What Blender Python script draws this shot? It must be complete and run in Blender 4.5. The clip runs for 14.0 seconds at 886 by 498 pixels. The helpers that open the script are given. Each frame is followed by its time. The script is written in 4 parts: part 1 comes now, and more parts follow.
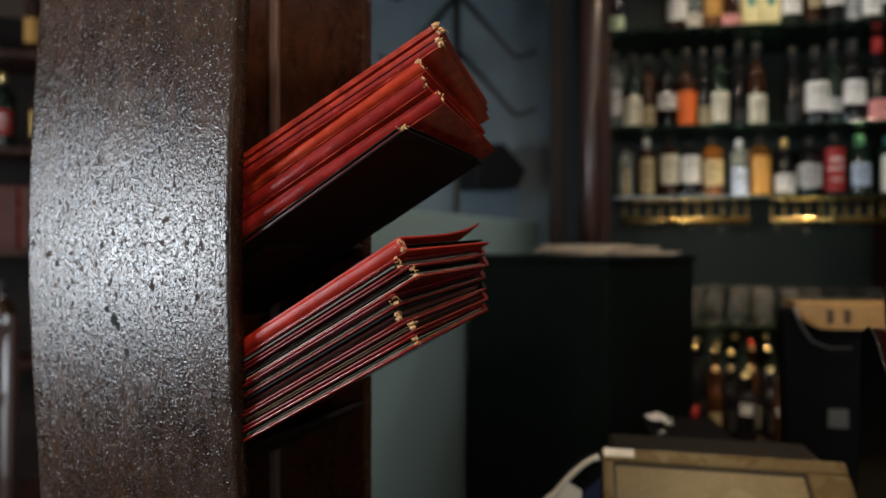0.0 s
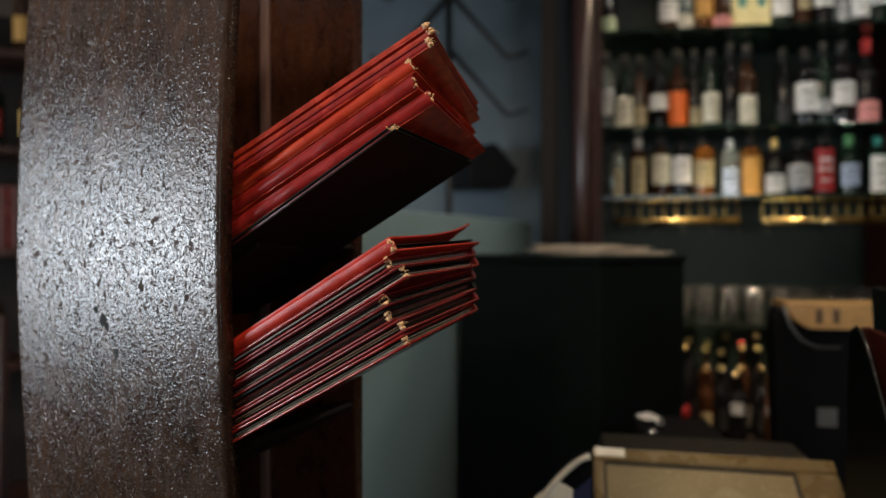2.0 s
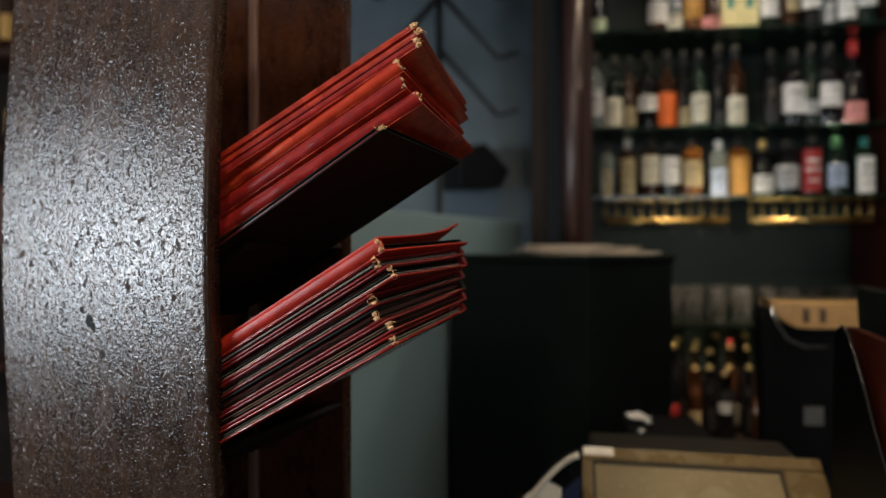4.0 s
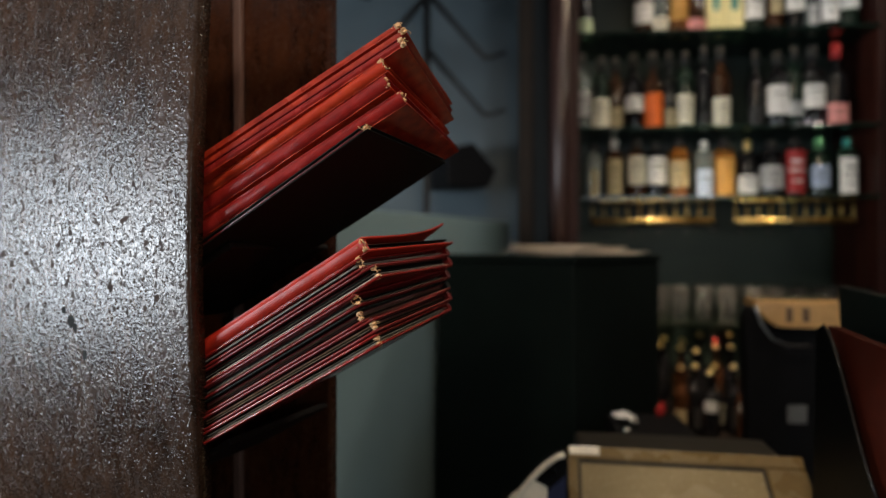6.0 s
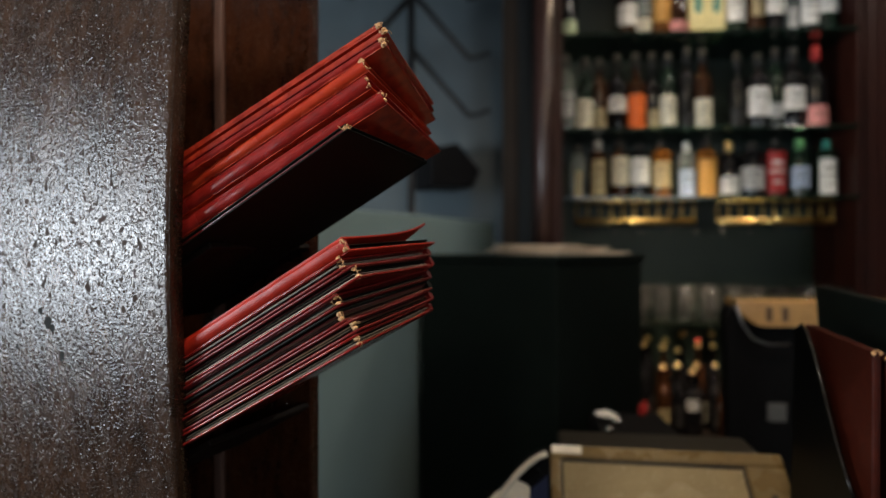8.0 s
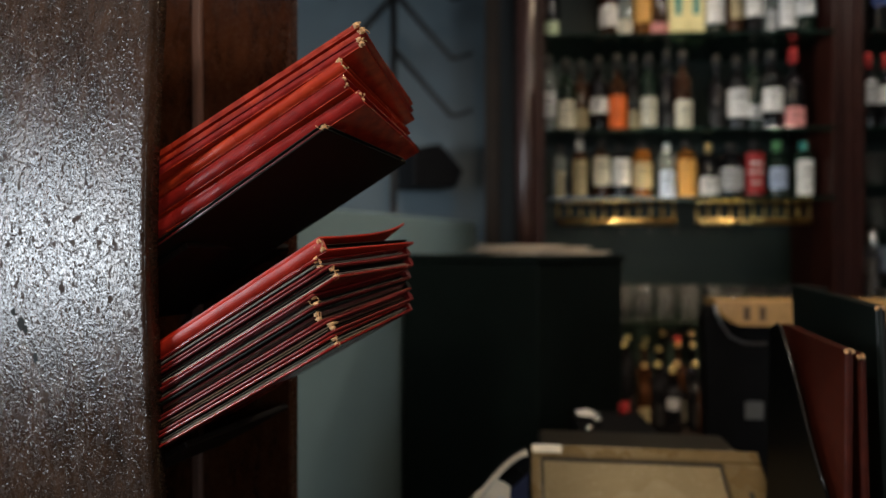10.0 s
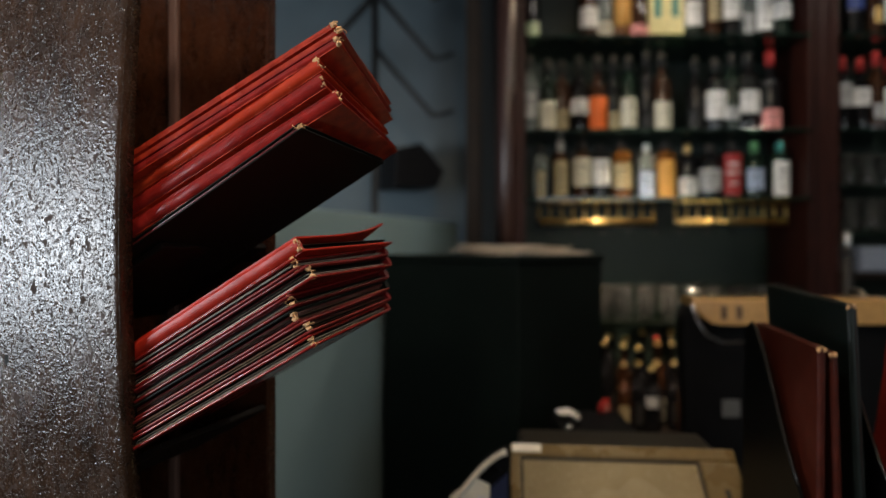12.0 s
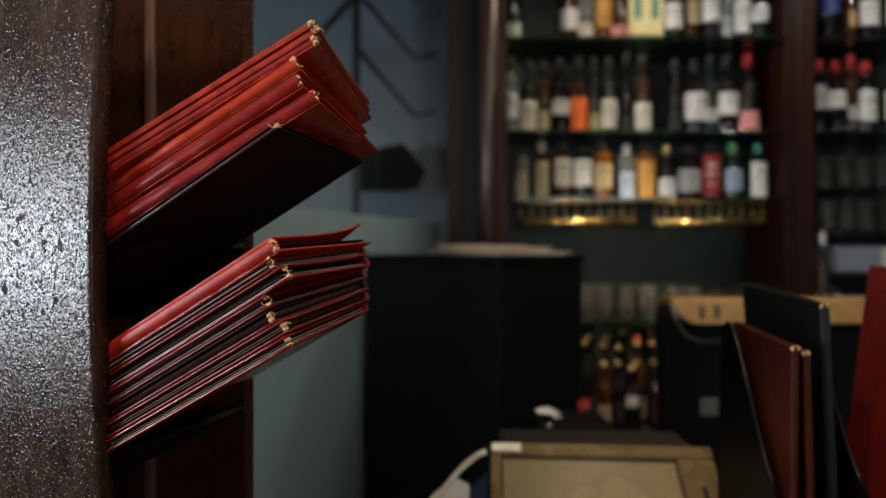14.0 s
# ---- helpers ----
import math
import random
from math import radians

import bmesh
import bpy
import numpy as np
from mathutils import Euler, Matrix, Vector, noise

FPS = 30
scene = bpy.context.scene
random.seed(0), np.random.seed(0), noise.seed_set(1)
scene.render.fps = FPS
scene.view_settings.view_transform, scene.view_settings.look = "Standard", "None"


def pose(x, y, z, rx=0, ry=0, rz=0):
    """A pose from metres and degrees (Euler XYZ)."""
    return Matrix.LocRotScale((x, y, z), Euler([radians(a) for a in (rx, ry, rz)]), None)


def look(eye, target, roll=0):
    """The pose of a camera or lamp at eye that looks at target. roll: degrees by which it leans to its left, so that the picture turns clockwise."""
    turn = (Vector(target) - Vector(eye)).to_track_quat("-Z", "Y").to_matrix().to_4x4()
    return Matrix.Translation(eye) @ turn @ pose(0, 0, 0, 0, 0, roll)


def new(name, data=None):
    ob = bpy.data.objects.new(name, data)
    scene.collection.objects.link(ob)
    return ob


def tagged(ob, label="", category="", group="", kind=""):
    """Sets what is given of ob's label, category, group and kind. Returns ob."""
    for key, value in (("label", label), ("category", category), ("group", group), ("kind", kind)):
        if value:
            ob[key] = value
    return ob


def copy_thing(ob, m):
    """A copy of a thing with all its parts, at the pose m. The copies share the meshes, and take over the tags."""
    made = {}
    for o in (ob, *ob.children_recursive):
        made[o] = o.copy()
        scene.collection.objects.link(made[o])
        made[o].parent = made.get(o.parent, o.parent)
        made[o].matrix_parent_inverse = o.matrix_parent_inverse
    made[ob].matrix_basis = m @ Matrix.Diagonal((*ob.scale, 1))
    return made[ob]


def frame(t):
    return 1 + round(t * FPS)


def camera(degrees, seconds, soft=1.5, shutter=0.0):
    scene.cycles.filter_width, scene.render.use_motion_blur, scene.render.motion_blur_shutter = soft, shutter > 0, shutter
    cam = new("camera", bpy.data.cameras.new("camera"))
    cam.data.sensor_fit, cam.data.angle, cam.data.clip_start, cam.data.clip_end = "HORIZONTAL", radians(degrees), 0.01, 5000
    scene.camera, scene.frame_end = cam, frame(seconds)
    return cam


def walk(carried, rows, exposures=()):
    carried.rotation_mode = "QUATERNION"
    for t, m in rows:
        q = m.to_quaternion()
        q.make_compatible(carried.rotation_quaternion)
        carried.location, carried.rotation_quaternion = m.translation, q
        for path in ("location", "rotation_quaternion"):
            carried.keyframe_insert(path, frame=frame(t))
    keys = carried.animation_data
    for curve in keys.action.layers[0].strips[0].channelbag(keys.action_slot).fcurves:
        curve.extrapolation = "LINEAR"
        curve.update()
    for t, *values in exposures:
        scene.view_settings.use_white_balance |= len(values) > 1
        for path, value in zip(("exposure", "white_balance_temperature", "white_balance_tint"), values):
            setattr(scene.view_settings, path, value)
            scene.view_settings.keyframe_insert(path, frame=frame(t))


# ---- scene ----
cam = camera(68.5, 14.0, soft=1.4)
EYE = 1.5
cam.data.dof.use_dof = True
cam.data.dof.focus_distance = 0.66
cam.data.dof.aperture_fstop = 2.1
# seconds, right, ahead, yaw, pitch
PATH_ROWS = [
    (0.0, 0.0000, 0.0000, 0.000, -0.014),
    (0.5, 0.0009, -0.0002, -0.142, -0.012),
    (1.0, 0.0017, -0.0003, -0.290, -0.011),
    (1.5, 0.0024, -0.0005, -0.445, -0.010),
    (2.0, 0.0031, -0.0006, -0.609, -0.010),
    (2.5, 0.0038, -0.0007, -0.783, -0.011),
    (3.0, 0.0046, -0.0009, -0.969, -0.012),
    (5.5, 0.0094, -0.0018, -2.105, -0.015),
    (6.0, 0.0105, -0.0020, -2.377, -0.015),
    (6.5, 0.0118, -0.0023, -2.663, -0.014),
    (7.0, 0.0131, -0.0025, -2.963, -0.013),
    (7.5, 0.0145, -0.0028, -3.276, -0.013),
    (8.0, 0.0159, -0.0031, -3.601, -0.012),
    (10.5, 0.0232, -0.0045, -5.372, -0.012),
    (11.0, 0.0246, -0.0048, -5.745, -0.013),
    (11.5, 0.0260, -0.0051, -6.120, -0.013),
    (12.0, 0.0274, -0.0053, -6.496, -0.014),
    (12.5, 0.0288, -0.0056, -6.870, -0.014),
    (13.0, 0.0302, -0.0059, -7.241, -0.014),
    (13.5, 0.0316, -0.0062, -7.607, -0.013),
    (14.0, 0.0330, -0.0064, -7.966, -0.012),
]
walk(cam, [(t, pose(x, y, EYE, 90 + p, 0, yaw)) for t, x, y, yaw, p in PATH_ROWS])

# ---- world and lights ----
world = bpy.data.worlds.new("sky")
scene.world = world
world.use_nodes = True
wn = world.node_tree
sky = wn.nodes.new("ShaderNodeTexSky")
sky.sky_type, sky.sun_disc = "NISHITA", False
sky.sun_elevation, sky.sun_rotation = radians(35), radians(200)
wn.links.new(sky.outputs[0], wn.nodes["Background"].inputs[0])
wn.nodes["Background"].inputs[1].default_value = 0.08


def area_light(name, m, sx, sy, watts, colour, spread=180):
    d = bpy.data.lights.new(name, "AREA")
    d.shape, d.size, d.size_y, d.energy, d.color = "RECTANGLE", sx, sy, watts, colour
    d.spread = radians(spread)
    ob = new(name, d)
    ob.matrix_world = m
    return ob


WINDOW_Y, WINDOW_Z = (-0.68, 0.68), (0.82, 2.22)
area_light("unseen_window_lamp", look((-3.12, 0.0, 1.52), (0.0, 0.4, 1.5)), 1.2, 1.35, 52, (0.82, 0.91, 1.0))
# smaller lamp added to brighten the middle of the rack panel's highlight
area_light("window_core_boost", look((-3.10, -0.06, 1.48), (0.0, 0.4, 1.5)), 0.85, 0.55, 19, (0.88, 0.94, 1.0))
# lamp added behind the camera for cool highlights on the menu spines
area_light("unseen_window_lamp", look((1.2, -2.92, 1.75), (0.6, 1.2, 1.3)), 1.4, 1.2, 18, (0.84, 0.94, 1.0))
WARM = (1.0, 0.76, 0.52)
SOFT_WARM = (1.0, 0.90, 0.77)
# no lamp is in view: downlights assumed from warm glints on the bottles
# x, y, watts, colour, cone
# the narrow one is added: it leans towards the worktop bottles for cap glints
DOWNLIGHTS = [(0.92, 1.84, 260, WARM, 22), (0.70, 1.40, 7, SOFT_WARM, 165), (0.94, 2.05, 13, WARM, 105), (1.75, 1.35, 17, SOFT_WARM, 165), (-0.62, -0.02, 38, SOFT_WARM, 165), (0.25, 0.15, 34, WARM, 165)]
for lx, ly, watts, colour, cone in DOWNLIGHTS:
    d = bpy.data.lights.new("downlight_beam", "SPOT")
    d.energy, d.color, d.spot_size, d.spot_blend, d.shadow_soft_size = watts, colour, radians(cone), 0.2 if cone < 30 else 0.5, 0.06
    new("downlight_beam", d).matrix_world = look((lx, ly, 2.84), (1.0, 2.18, 1.06)) if cone < 30 else pose(lx, ly, 2.84)


# ---- materials ----
def material(name, colour, rough=0.5, metal=0.0, vary=0.25, scale=40.0, stretch=(1, 1, 1), bump=0.15, bump_scale=None,
             bump_dist=0.001, coat=0.0, trans=0.0, second=None, rough_vary=0.0, ior=1.5, spec=0.5):
    m = bpy.data.materials.new(name)
    m.use_nodes = True
    nt = m.node_tree
    b = nt.nodes["Principled BSDF"]
    b.inputs["Roughness"].default_value = rough
    b.inputs["Metallic"].default_value = metal
    b.inputs["IOR"].default_value = ior
    b.inputs["Specular IOR Level"].default_value = spec
    b.inputs["Coat Weight"].default_value = coat
    b.inputs["Coat Roughness"].default_value = 0.15
    b.inputs["Transmission Weight"].default_value = trans
    tc = nt.nodes.new("ShaderNodeTexCoord")
    mp = nt.nodes.new("ShaderNodeMapping")
    mp.inputs["Scale"].default_value = stretch
    nt.links.new(tc.outputs["Object"], mp.inputs[0])
    fine = nt.nodes.new("ShaderNodeTexNoise")
    fine.inputs["Scale"].default_value, fine.inputs["Detail"].default_value = scale, 6
    big = nt.nodes.new("ShaderNodeTexNoise")
    big.inputs["Scale"].default_value, big.inputs["Detail"].default_value = scale * 0.13, 3
    for nd in (fine, big):
        nt.links.new(mp.outputs[0], nd.inputs["Vector"])
    mixf = nt.nodes.new("ShaderNodeMix")
    mixf.inputs[0].default_value = 0.5
    nt.links.new(fine.outputs[0], mixf.inputs[2])
    nt.links.new(big.outputs[0], mixf.inputs[3])
    ramp = nt.nodes.new("ShaderNodeValToRGB")
    hi = second or tuple(min(1, c * (1 + vary)) for c in colour)
    lo = tuple(c * (1 - vary) for c in colour)
    ramp.color_ramp.elements[0].position, ramp.color_ramp.elements[1].position = 0.36, 0.64
    ramp.color_ramp.elements[0].color, ramp.color_ramp.elements[1].color = (*lo, 1), (*hi, 1)
    nt.links.new(mixf.outputs[0], ramp.inputs[0])
    nt.links.new(ramp.outputs[0], b.inputs["Base Color"])
    if rough_vary:
        mr = nt.nodes.new("ShaderNodeMapRange")
        mr.inputs[1].default_value, mr.inputs[2].default_value = 0.3, 0.7
        mr.inputs[3].default_value, mr.inputs[4].default_value = max(0, rough - rough_vary), min(1, rough + rough_vary)
        nt.links.new(big.outputs[0], mr.inputs[0])
        nt.links.new(mr.outputs[0], b.inputs["Roughness"])
    if bump:
        bs = fine
        if bump_scale:
            bs = nt.nodes.new("ShaderNodeTexNoise")
            bs.inputs["Scale"].default_value, bs.inputs["Detail"].default_value = bump_scale, 3
            nt.links.new(mp.outputs[0], bs.inputs["Vector"])
        bp = nt.nodes.new("ShaderNodeBump")
        bp.inputs["Strength"].default_value, bp.inputs["Distance"].default_value = bump, bump_dist
        nt.links.new(bs.outputs[0], bp.inputs["Height"])
        nt.links.new(bp.outputs[0], b.inputs["Normal"])
        if coat:
            nt.links.new(bp.outputs[0], b.inputs["Coat Normal"])
    return m


M_PANEL = material("lacquered_dark_wood", (0.030, 0.017, 0.011), 0.20, vary=0.5, scale=60, stretch=(1, 1, 0.5), bump=0.9, bump_scale=330,
                   bump_dist=0.0012, second=(0.055, 0.028, 0.016), rough_vary=0.05)



def pitted(m):
    """Droplet-like beads and dull pits of a thick lacquer over open grain."""
    nt = m.node_tree
    b = nt.nodes["Principled BSDF"]
    tc = nt.nodes.new("ShaderNodeTexCoord")

    def field(kind, scale, stretch, lo, hi, weight):
        mp = nt.nodes.new("ShaderNodeMapping")
        mp.inputs["Scale"].default_value = stretch
        nz = nt.nodes.new(kind)
        nz.inputs["Scale"].default_value = scale
        nz.inputs["Detail"].default_value = 0 if kind == "ShaderNodeTexVoronoi" else 1
        mr = nt.nodes.new("ShaderNodeMapRange")
        mr.interpolation_type = "SMOOTHSTEP"
        for k, v in ((1, lo), (2, hi), (3, 0.0), (4, weight)):
            mr.inputs[k].default_value = v
        nt.links.new(tc.outputs["Object"], mp.inputs[0])
        nt.links.new(mp.outputs[0], nz.inputs["Vector"])
        nt.links.new(nz.outputs[0], mr.inputs[0])
        return mr.outputs[0]

    def maths(op, x, y):
        nd = nt.nodes.new("ShaderNodeMath")
        nd.operation = op
        for k, v in enumerate((x, y)):
            if isinstance(v, float):
                nd.inputs[k].default_value = v
            else:
                nt.links.new(v, nd.inputs[k])
        return nd.outputs[0]

    beads = field("ShaderNodeTexVoronoi", 265, (0.9, 0.9, 1.0), 0.58, 0.0, 1.0)
    grit = field("ShaderNodeTexVoronoi", 500, (1.0, 1.0, 1.0), 0.58, 0.0, 0.40)
    some = field("ShaderNodeTexNoise", 190, (0.8, 0.8, 1.0), 0.36, 0.58, 1.0)
    swell = field("ShaderNodeTexNoise", 240, (1.0, 1.0, 0.8), 0.3, 0.7, 0.45)
    grain = field("ShaderNodeTexNoise", 150, (1.0, 1.0, 0.2), 0.35, 0.65, 0.06)
    height = maths("ADD", maths("ADD", maths("MULTIPLY", beads, some), grit), maths("ADD", swell, grain))
    bp = nt.nodes.new("ShaderNodeBump")
    bp.inputs["Strength"].default_value, bp.inputs["Distance"].default_value = 1.0, 0.00036
    nt.links.new(height, bp.inputs["Height"])
    nt.links.new(bp.outputs[0], b.inputs["Normal"])
    pits = maths("MAXIMUM", field("ShaderNodeTexNoise", 420, (0.8, 0.8, 1.0), 0.575, 0.65, 1.0), field("ShaderNodeTexNoise", 115, (1.0, 1.0, 0.7), 0.635, 0.69, 1.0))
    cloud = field("ShaderNodeTexNoise", 55, (1.0, 1.0, 0.45), 0.38, 0.68, 0.08)
    nt.links.new(maths("ADD", maths("ADD", maths("MULTIPLY", pits, 0.40), cloud), 0.13), b.inputs["Roughness"])
    nt.links.new(maths("SUBTRACT", 0.5, maths("MULTIPLY", pits, 0.38)), b.inputs["Specular IOR Level"])


M_WOOD = material("dark_stained_wood", (0.026, 0.010, 0.006), 0.34, vary=0.5, scale=50, stretch=(4, 4, 0.35), bump=0.25, second=(0.055, 0.017, 0.009), rough_vary=0.1)
pitted(M_PANEL)
M_PANELRED = material("red_brown_lacquered_wood", (0.033, 0.010, 0.0045), 0.25, vary=0.5, scale=60, stretch=(1, 1, 0.4), bump=0.9, second=(0.058, 0.019, 0.008), rough_vary=0.05)
pitted(M_PANELRED)
# paler than the rack wood: the batten's lit edge is in the colour
M_BATTEN = material("lit_batten_wood", (0.12, 0.065, 0.05), 0.4, vary=0.3, scale=60, stretch=(4, 4, 0.3), bump=0.2)
M_SHELFWOOD = material("black_brown_wood", (0.010, 0.006, 0.004), 0.6, spec=0.2, vary=0.4, scale=60, stretch=(0.4, 4, 4), bump=0.2)
M_RED = material("red_leather", (0.27, 0.017, 0.009), 0.26, vary=0.28, scale=70, bump=0.35, bump_scale=900, bump_dist=0.0004, second=(0.46, 0.036, 0.012), rough_vary=0.08, coat=0.4)


def scuffed(m, colour, lo=0.70, hi=0.80, scale=420, stretch=(0.35, 1, 1)):
    """Rubbed and scratched specks over a finished surface."""
    nt = m.node_tree
    b = nt.nodes["Principled BSDF"]
    src = b.inputs["Base Color"].links[0].from_socket
    tc = nt.nodes.new("ShaderNodeTexCoord")
    mp = nt.nodes.new("ShaderNodeMapping")
    mp.inputs["Scale"].default_value = stretch
    nz = nt.nodes.new("ShaderNodeTexNoise")
    nz.inputs["Scale"].default_value, nz.inputs["Detail"].default_value = scale, 5
    mr = nt.nodes.new("ShaderNodeMapRange")
    mr.inputs[1].default_value, mr.inputs[2].default_value = lo, hi
    mix = nt.nodes.new("ShaderNodeMix")
    mix.data_type = "RGBA"
    mix.inputs[7].default_value = (*colour, 1)
    nt.links.new(tc.outputs["Object"], mp.inputs[0])
    nt.links.new(mp.outputs[0], nz.inputs["Vector"])
    nt.links.new(nz.outputs[0], mr.inputs[0])
    nt.links.new(mr.outputs[0], mix.inputs[0])
    nt.links.new(src, mix.inputs[6])
    nt.links.new(mix.outputs[2], b.inputs["Base Color"])


M_ORANGE = material("worn_orange_red_leather", (0.45, 0.028, 0.010), 0.27, vary=0.25, scale=60, bump=0.35, bump_scale=900, bump_dist=0.0004, second=(0.48, 0.045, 0.012), rough_vary=0.1, coat=0.4)
M_BURG = material("burgundy_leather", (0.23, 0.012, 0.009), 0.24, vary=0.3, scale=70, bump=0.35, bump_scale=900, bump_dist=0.0004, rough_vary=0.1, coat=0.4)
M_SATINRED = material("satin_red_leather", (0.42, 0.022, 0.009), 0.42, spec=0.4, vary=0.25, scale=60, bump=0.35, bump_scale=900, bump_dist=0.0004, rough_vary=0.06)
for leather in (M_RED, M_ORANGE, M_BURG, M_SATINRED):
    scuffed(leather, (0.62, 0.22, 0.12))
M_MAROON = material("maroon_leather", (0.17, 0.011, 0.010), 0.36, vary=0.3, scale=70, bump=0.35, bump_scale=900, bump_dist=0.0004, rough_vary=0.1)
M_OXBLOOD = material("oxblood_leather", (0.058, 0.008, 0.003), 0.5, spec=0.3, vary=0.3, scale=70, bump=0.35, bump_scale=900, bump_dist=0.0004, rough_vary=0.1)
M_BLACK = material("black_leather", (0.004, 0.0055, 0.004), 0.6, spec=0.2, vary=0.3, scale=80, bump=0.3, bump_scale=900, bump_dist=0.0004)
M_PAGE = material("cream_paper", (0.55, 0.47, 0.37), 0.7, vary=0.15, scale=120, bump=0.1)
M_TAN = material("yellowed_page_edge", (0.34, 0.19, 0.10), 0.6, vary=0.2, scale=120, bump=0.1)
# near-black sleeves: the shade in the gaps between pages is in the colour
M_SHADEDSLEEVE = material("shaded_page_sleeve", (0.012, 0.008, 0.006), 0.6, spec=0.08, vary=0.3, scale=50, bump=0.2)
M_WORN = material("scuffed_tan_leather", (0.62, 0.36, 0.17), 0.5, vary=0.5, scale=500, bump=0.5, bump_dist=0.0005)
M_CHIP = material("chipped_primer", (0.022, 0.024, 0.024), 0.8, spec=0.2, vary=0.2, scale=300)
M_WALLBLUE = material("blue_grey_wall_paint", (0.088, 0.122, 0.142), 0.55, vary=0.12, scale=6, bump=0.08, bump_scale=200)
M_PARTITION = material("grey_green_painted_board", (0.23, 0.33, 0.35), 0.45, vary=0.08, scale=5, bump=0.06, bump_scale=150)
M_NAVY = material("black_green_laminate", (0.0022, 0.0056, 0.0046), 0.6, vary=0.25, scale=14, bump=0.05, spec=0.2, rough_vary=0.1)
M_WALL = material("dark_brown_plaster", (0.10, 0.065, 0.045), 0.7, vary=0.15, scale=8, bump=0.1, bump_scale=120)
M_CEIL = material("grey_ceiling_paint", (0.28, 0.26, 0.24), 0.8, vary=0.08, scale=6, bump=0.05)
M_FLOOR = material("dark_floorboards", (0.06, 0.035, 0.02), 0.4, vary=0.4, scale=20, stretch=(0.3, 4, 1), bump=0.2)
M_BACKGLASS = material("green_grey_back_panel", (0.020, 0.031, 0.026), 0.42, spec=0.2, vary=0.15, scale=5, bump=0.04, rough_vary=0.08)
M_GLASS = material("clear_glass", (0.93, 0.97, 0.95), 0.03, vary=0.02, scale=5, bump=0.0, trans=1.0)
# a trace of diffuse white stands in for light caught by the tumblers
M_TUMBLER = material("milky_tumbler_glass", (0.92, 0.94, 0.92), 0.03, vary=0.04, scale=30, bump=0.0, trans=0.975)
M_GOLDFOIL = material("gold_foil_cap", (0.92, 0.66, 0.30), 0.28, metal=1.0, vary=0.15, scale=90, bump=0)
M_SHELFGLASS = material("green_shelf_glass", (0.018, 0.042, 0.031), 0.10, vary=0.04, scale=5, bump=0.0, trans=0.7)
M_BARWOOD = material("dark_mahogany", (0.020, 0.0055, 0.004), 0.45, spec=0.22, vary=0.5, scale=50, stretch=(4, 4, 0.35), bump=0.25, second=(0.045, 0.012, 0.008), rough_vary=0.1)
# shelf glass darkened in colour to cancel the narrow lamp's green glow
M_SHELFGLASSDARK = material("darkened_shelf_glass", (0.012, 0.018, 0.012), 0.08, vary=0.04, scale=5, bump=0.0, trans=0.6)
M_MOULD = material("satin_brown_moulding", (0.036, 0.017, 0.014), 0.32, vary=0.4, scale=50, stretch=(4, 4, 0.3), bump=0.2, rough_vary=0.08)
M_STRIP = material("blue_grey_filler", (0.016, 0.024, 0.032), 0.6, spec=0.12, vary=0.15, scale=12, bump=0.08)
M_BRASS = material("brass", (0.72, 0.50, 0.18), 0.28, metal=1.0, vary=0.2, scale=60, bump=0.1, rough_vary=0.1)
M_STEEL = material("brushed_steel", (0.5, 0.5, 0.5), 0.3, metal=1.0, vary=0.15, scale=80, bump=0.1)
M_CHROME = material("warm_chrome", (0.85, 0.80, 0.72), 0.25, metal=1.0, vary=0.05, scale=80, bump=0)
M_IRON = material("black_iron", (0.012, 0.012, 0.013), 0.5, metal=0.3, vary=0.3, scale=80, bump=0.3)
M_PLASTIC = material("black_plastic", (0.005, 0.005, 0.006), 0.6, spec=0.12, vary=0.2, scale=150, bump=0.15, bump_scale=800, bump_dist=0.0003)
M_GLOSSBLACK = material("gloss_black_acrylic", (0.0018, 0.0018, 0.0018), 0.4, spec=0.1, vary=0.2, scale=50, bump=0.03)
M_PIANO = material("polished_black_edge", (0.02, 0.018, 0.016), 0.16, spec=0.6, vary=0.2, scale=50, bump=0.03)
M_BEIGE = material("champagne_grey_plastic", (0.19, 0.128, 0.050), 0.28, vary=0.12, scale=90, bump=0.15, bump_scale=900, bump_dist=0.0003, rough_vary=0.06)
M_SCREEN = material("dusty_touch_screen", (0.31, 0.240, 0.130), 0.22, vary=0.14, scale=14, bump=0.03, rough_vary=0.1)
scuffed(M_SCREEN, (0.55, 0.46, 0.33), 0.60, 0.74, 260, (1, 1, 1))
M_WHITE = material("white_paper", (0.78, 0.76, 0.72), 0.6, vary=0.08, scale=60, bump=0.1)
M_STICKER = material("white_sticker", (0.85, 0.80, 0.68), 0.4, vary=0.1, scale=90, bump=0.05)
M_BRONZE = material("bronze_moulded_plastic", (0.62, 0.37, 0.145), 0.20, vary=0.12, scale=60, bump=0.05, coat=0.3)
M_SLOTBROWN = material("brown_slot", (0.13, 0.075, 0.035), 0.5, bump=0)
M_HOUSING = material("olive_brown_plastic", (0.013, 0.010, 0.006), 0.5, vary=0.15, scale=90, bump=0.15, bump_scale=900, bump_dist=0.0003)
M_DARKSLOT = material("dark_slot", (0.01, 0.009, 0.008), 0.6, bump=0)
M_BOTGREEN = material("dark_green_bottle_glass", (0.008, 0.018, 0.012), 0.08, vary=0.2, scale=20, bump=0.0)
M_BOTBROWN = material("brown_bottle_glass", (0.035, 0.014, 0.006), 0.08, vary=0.2, scale=20, bump=0.0)
M_BOTBLACK = material("black_bottle_glass", (0.006, 0.006, 0.007), 0.1, vary=0.2, scale=20, bump=0.0)
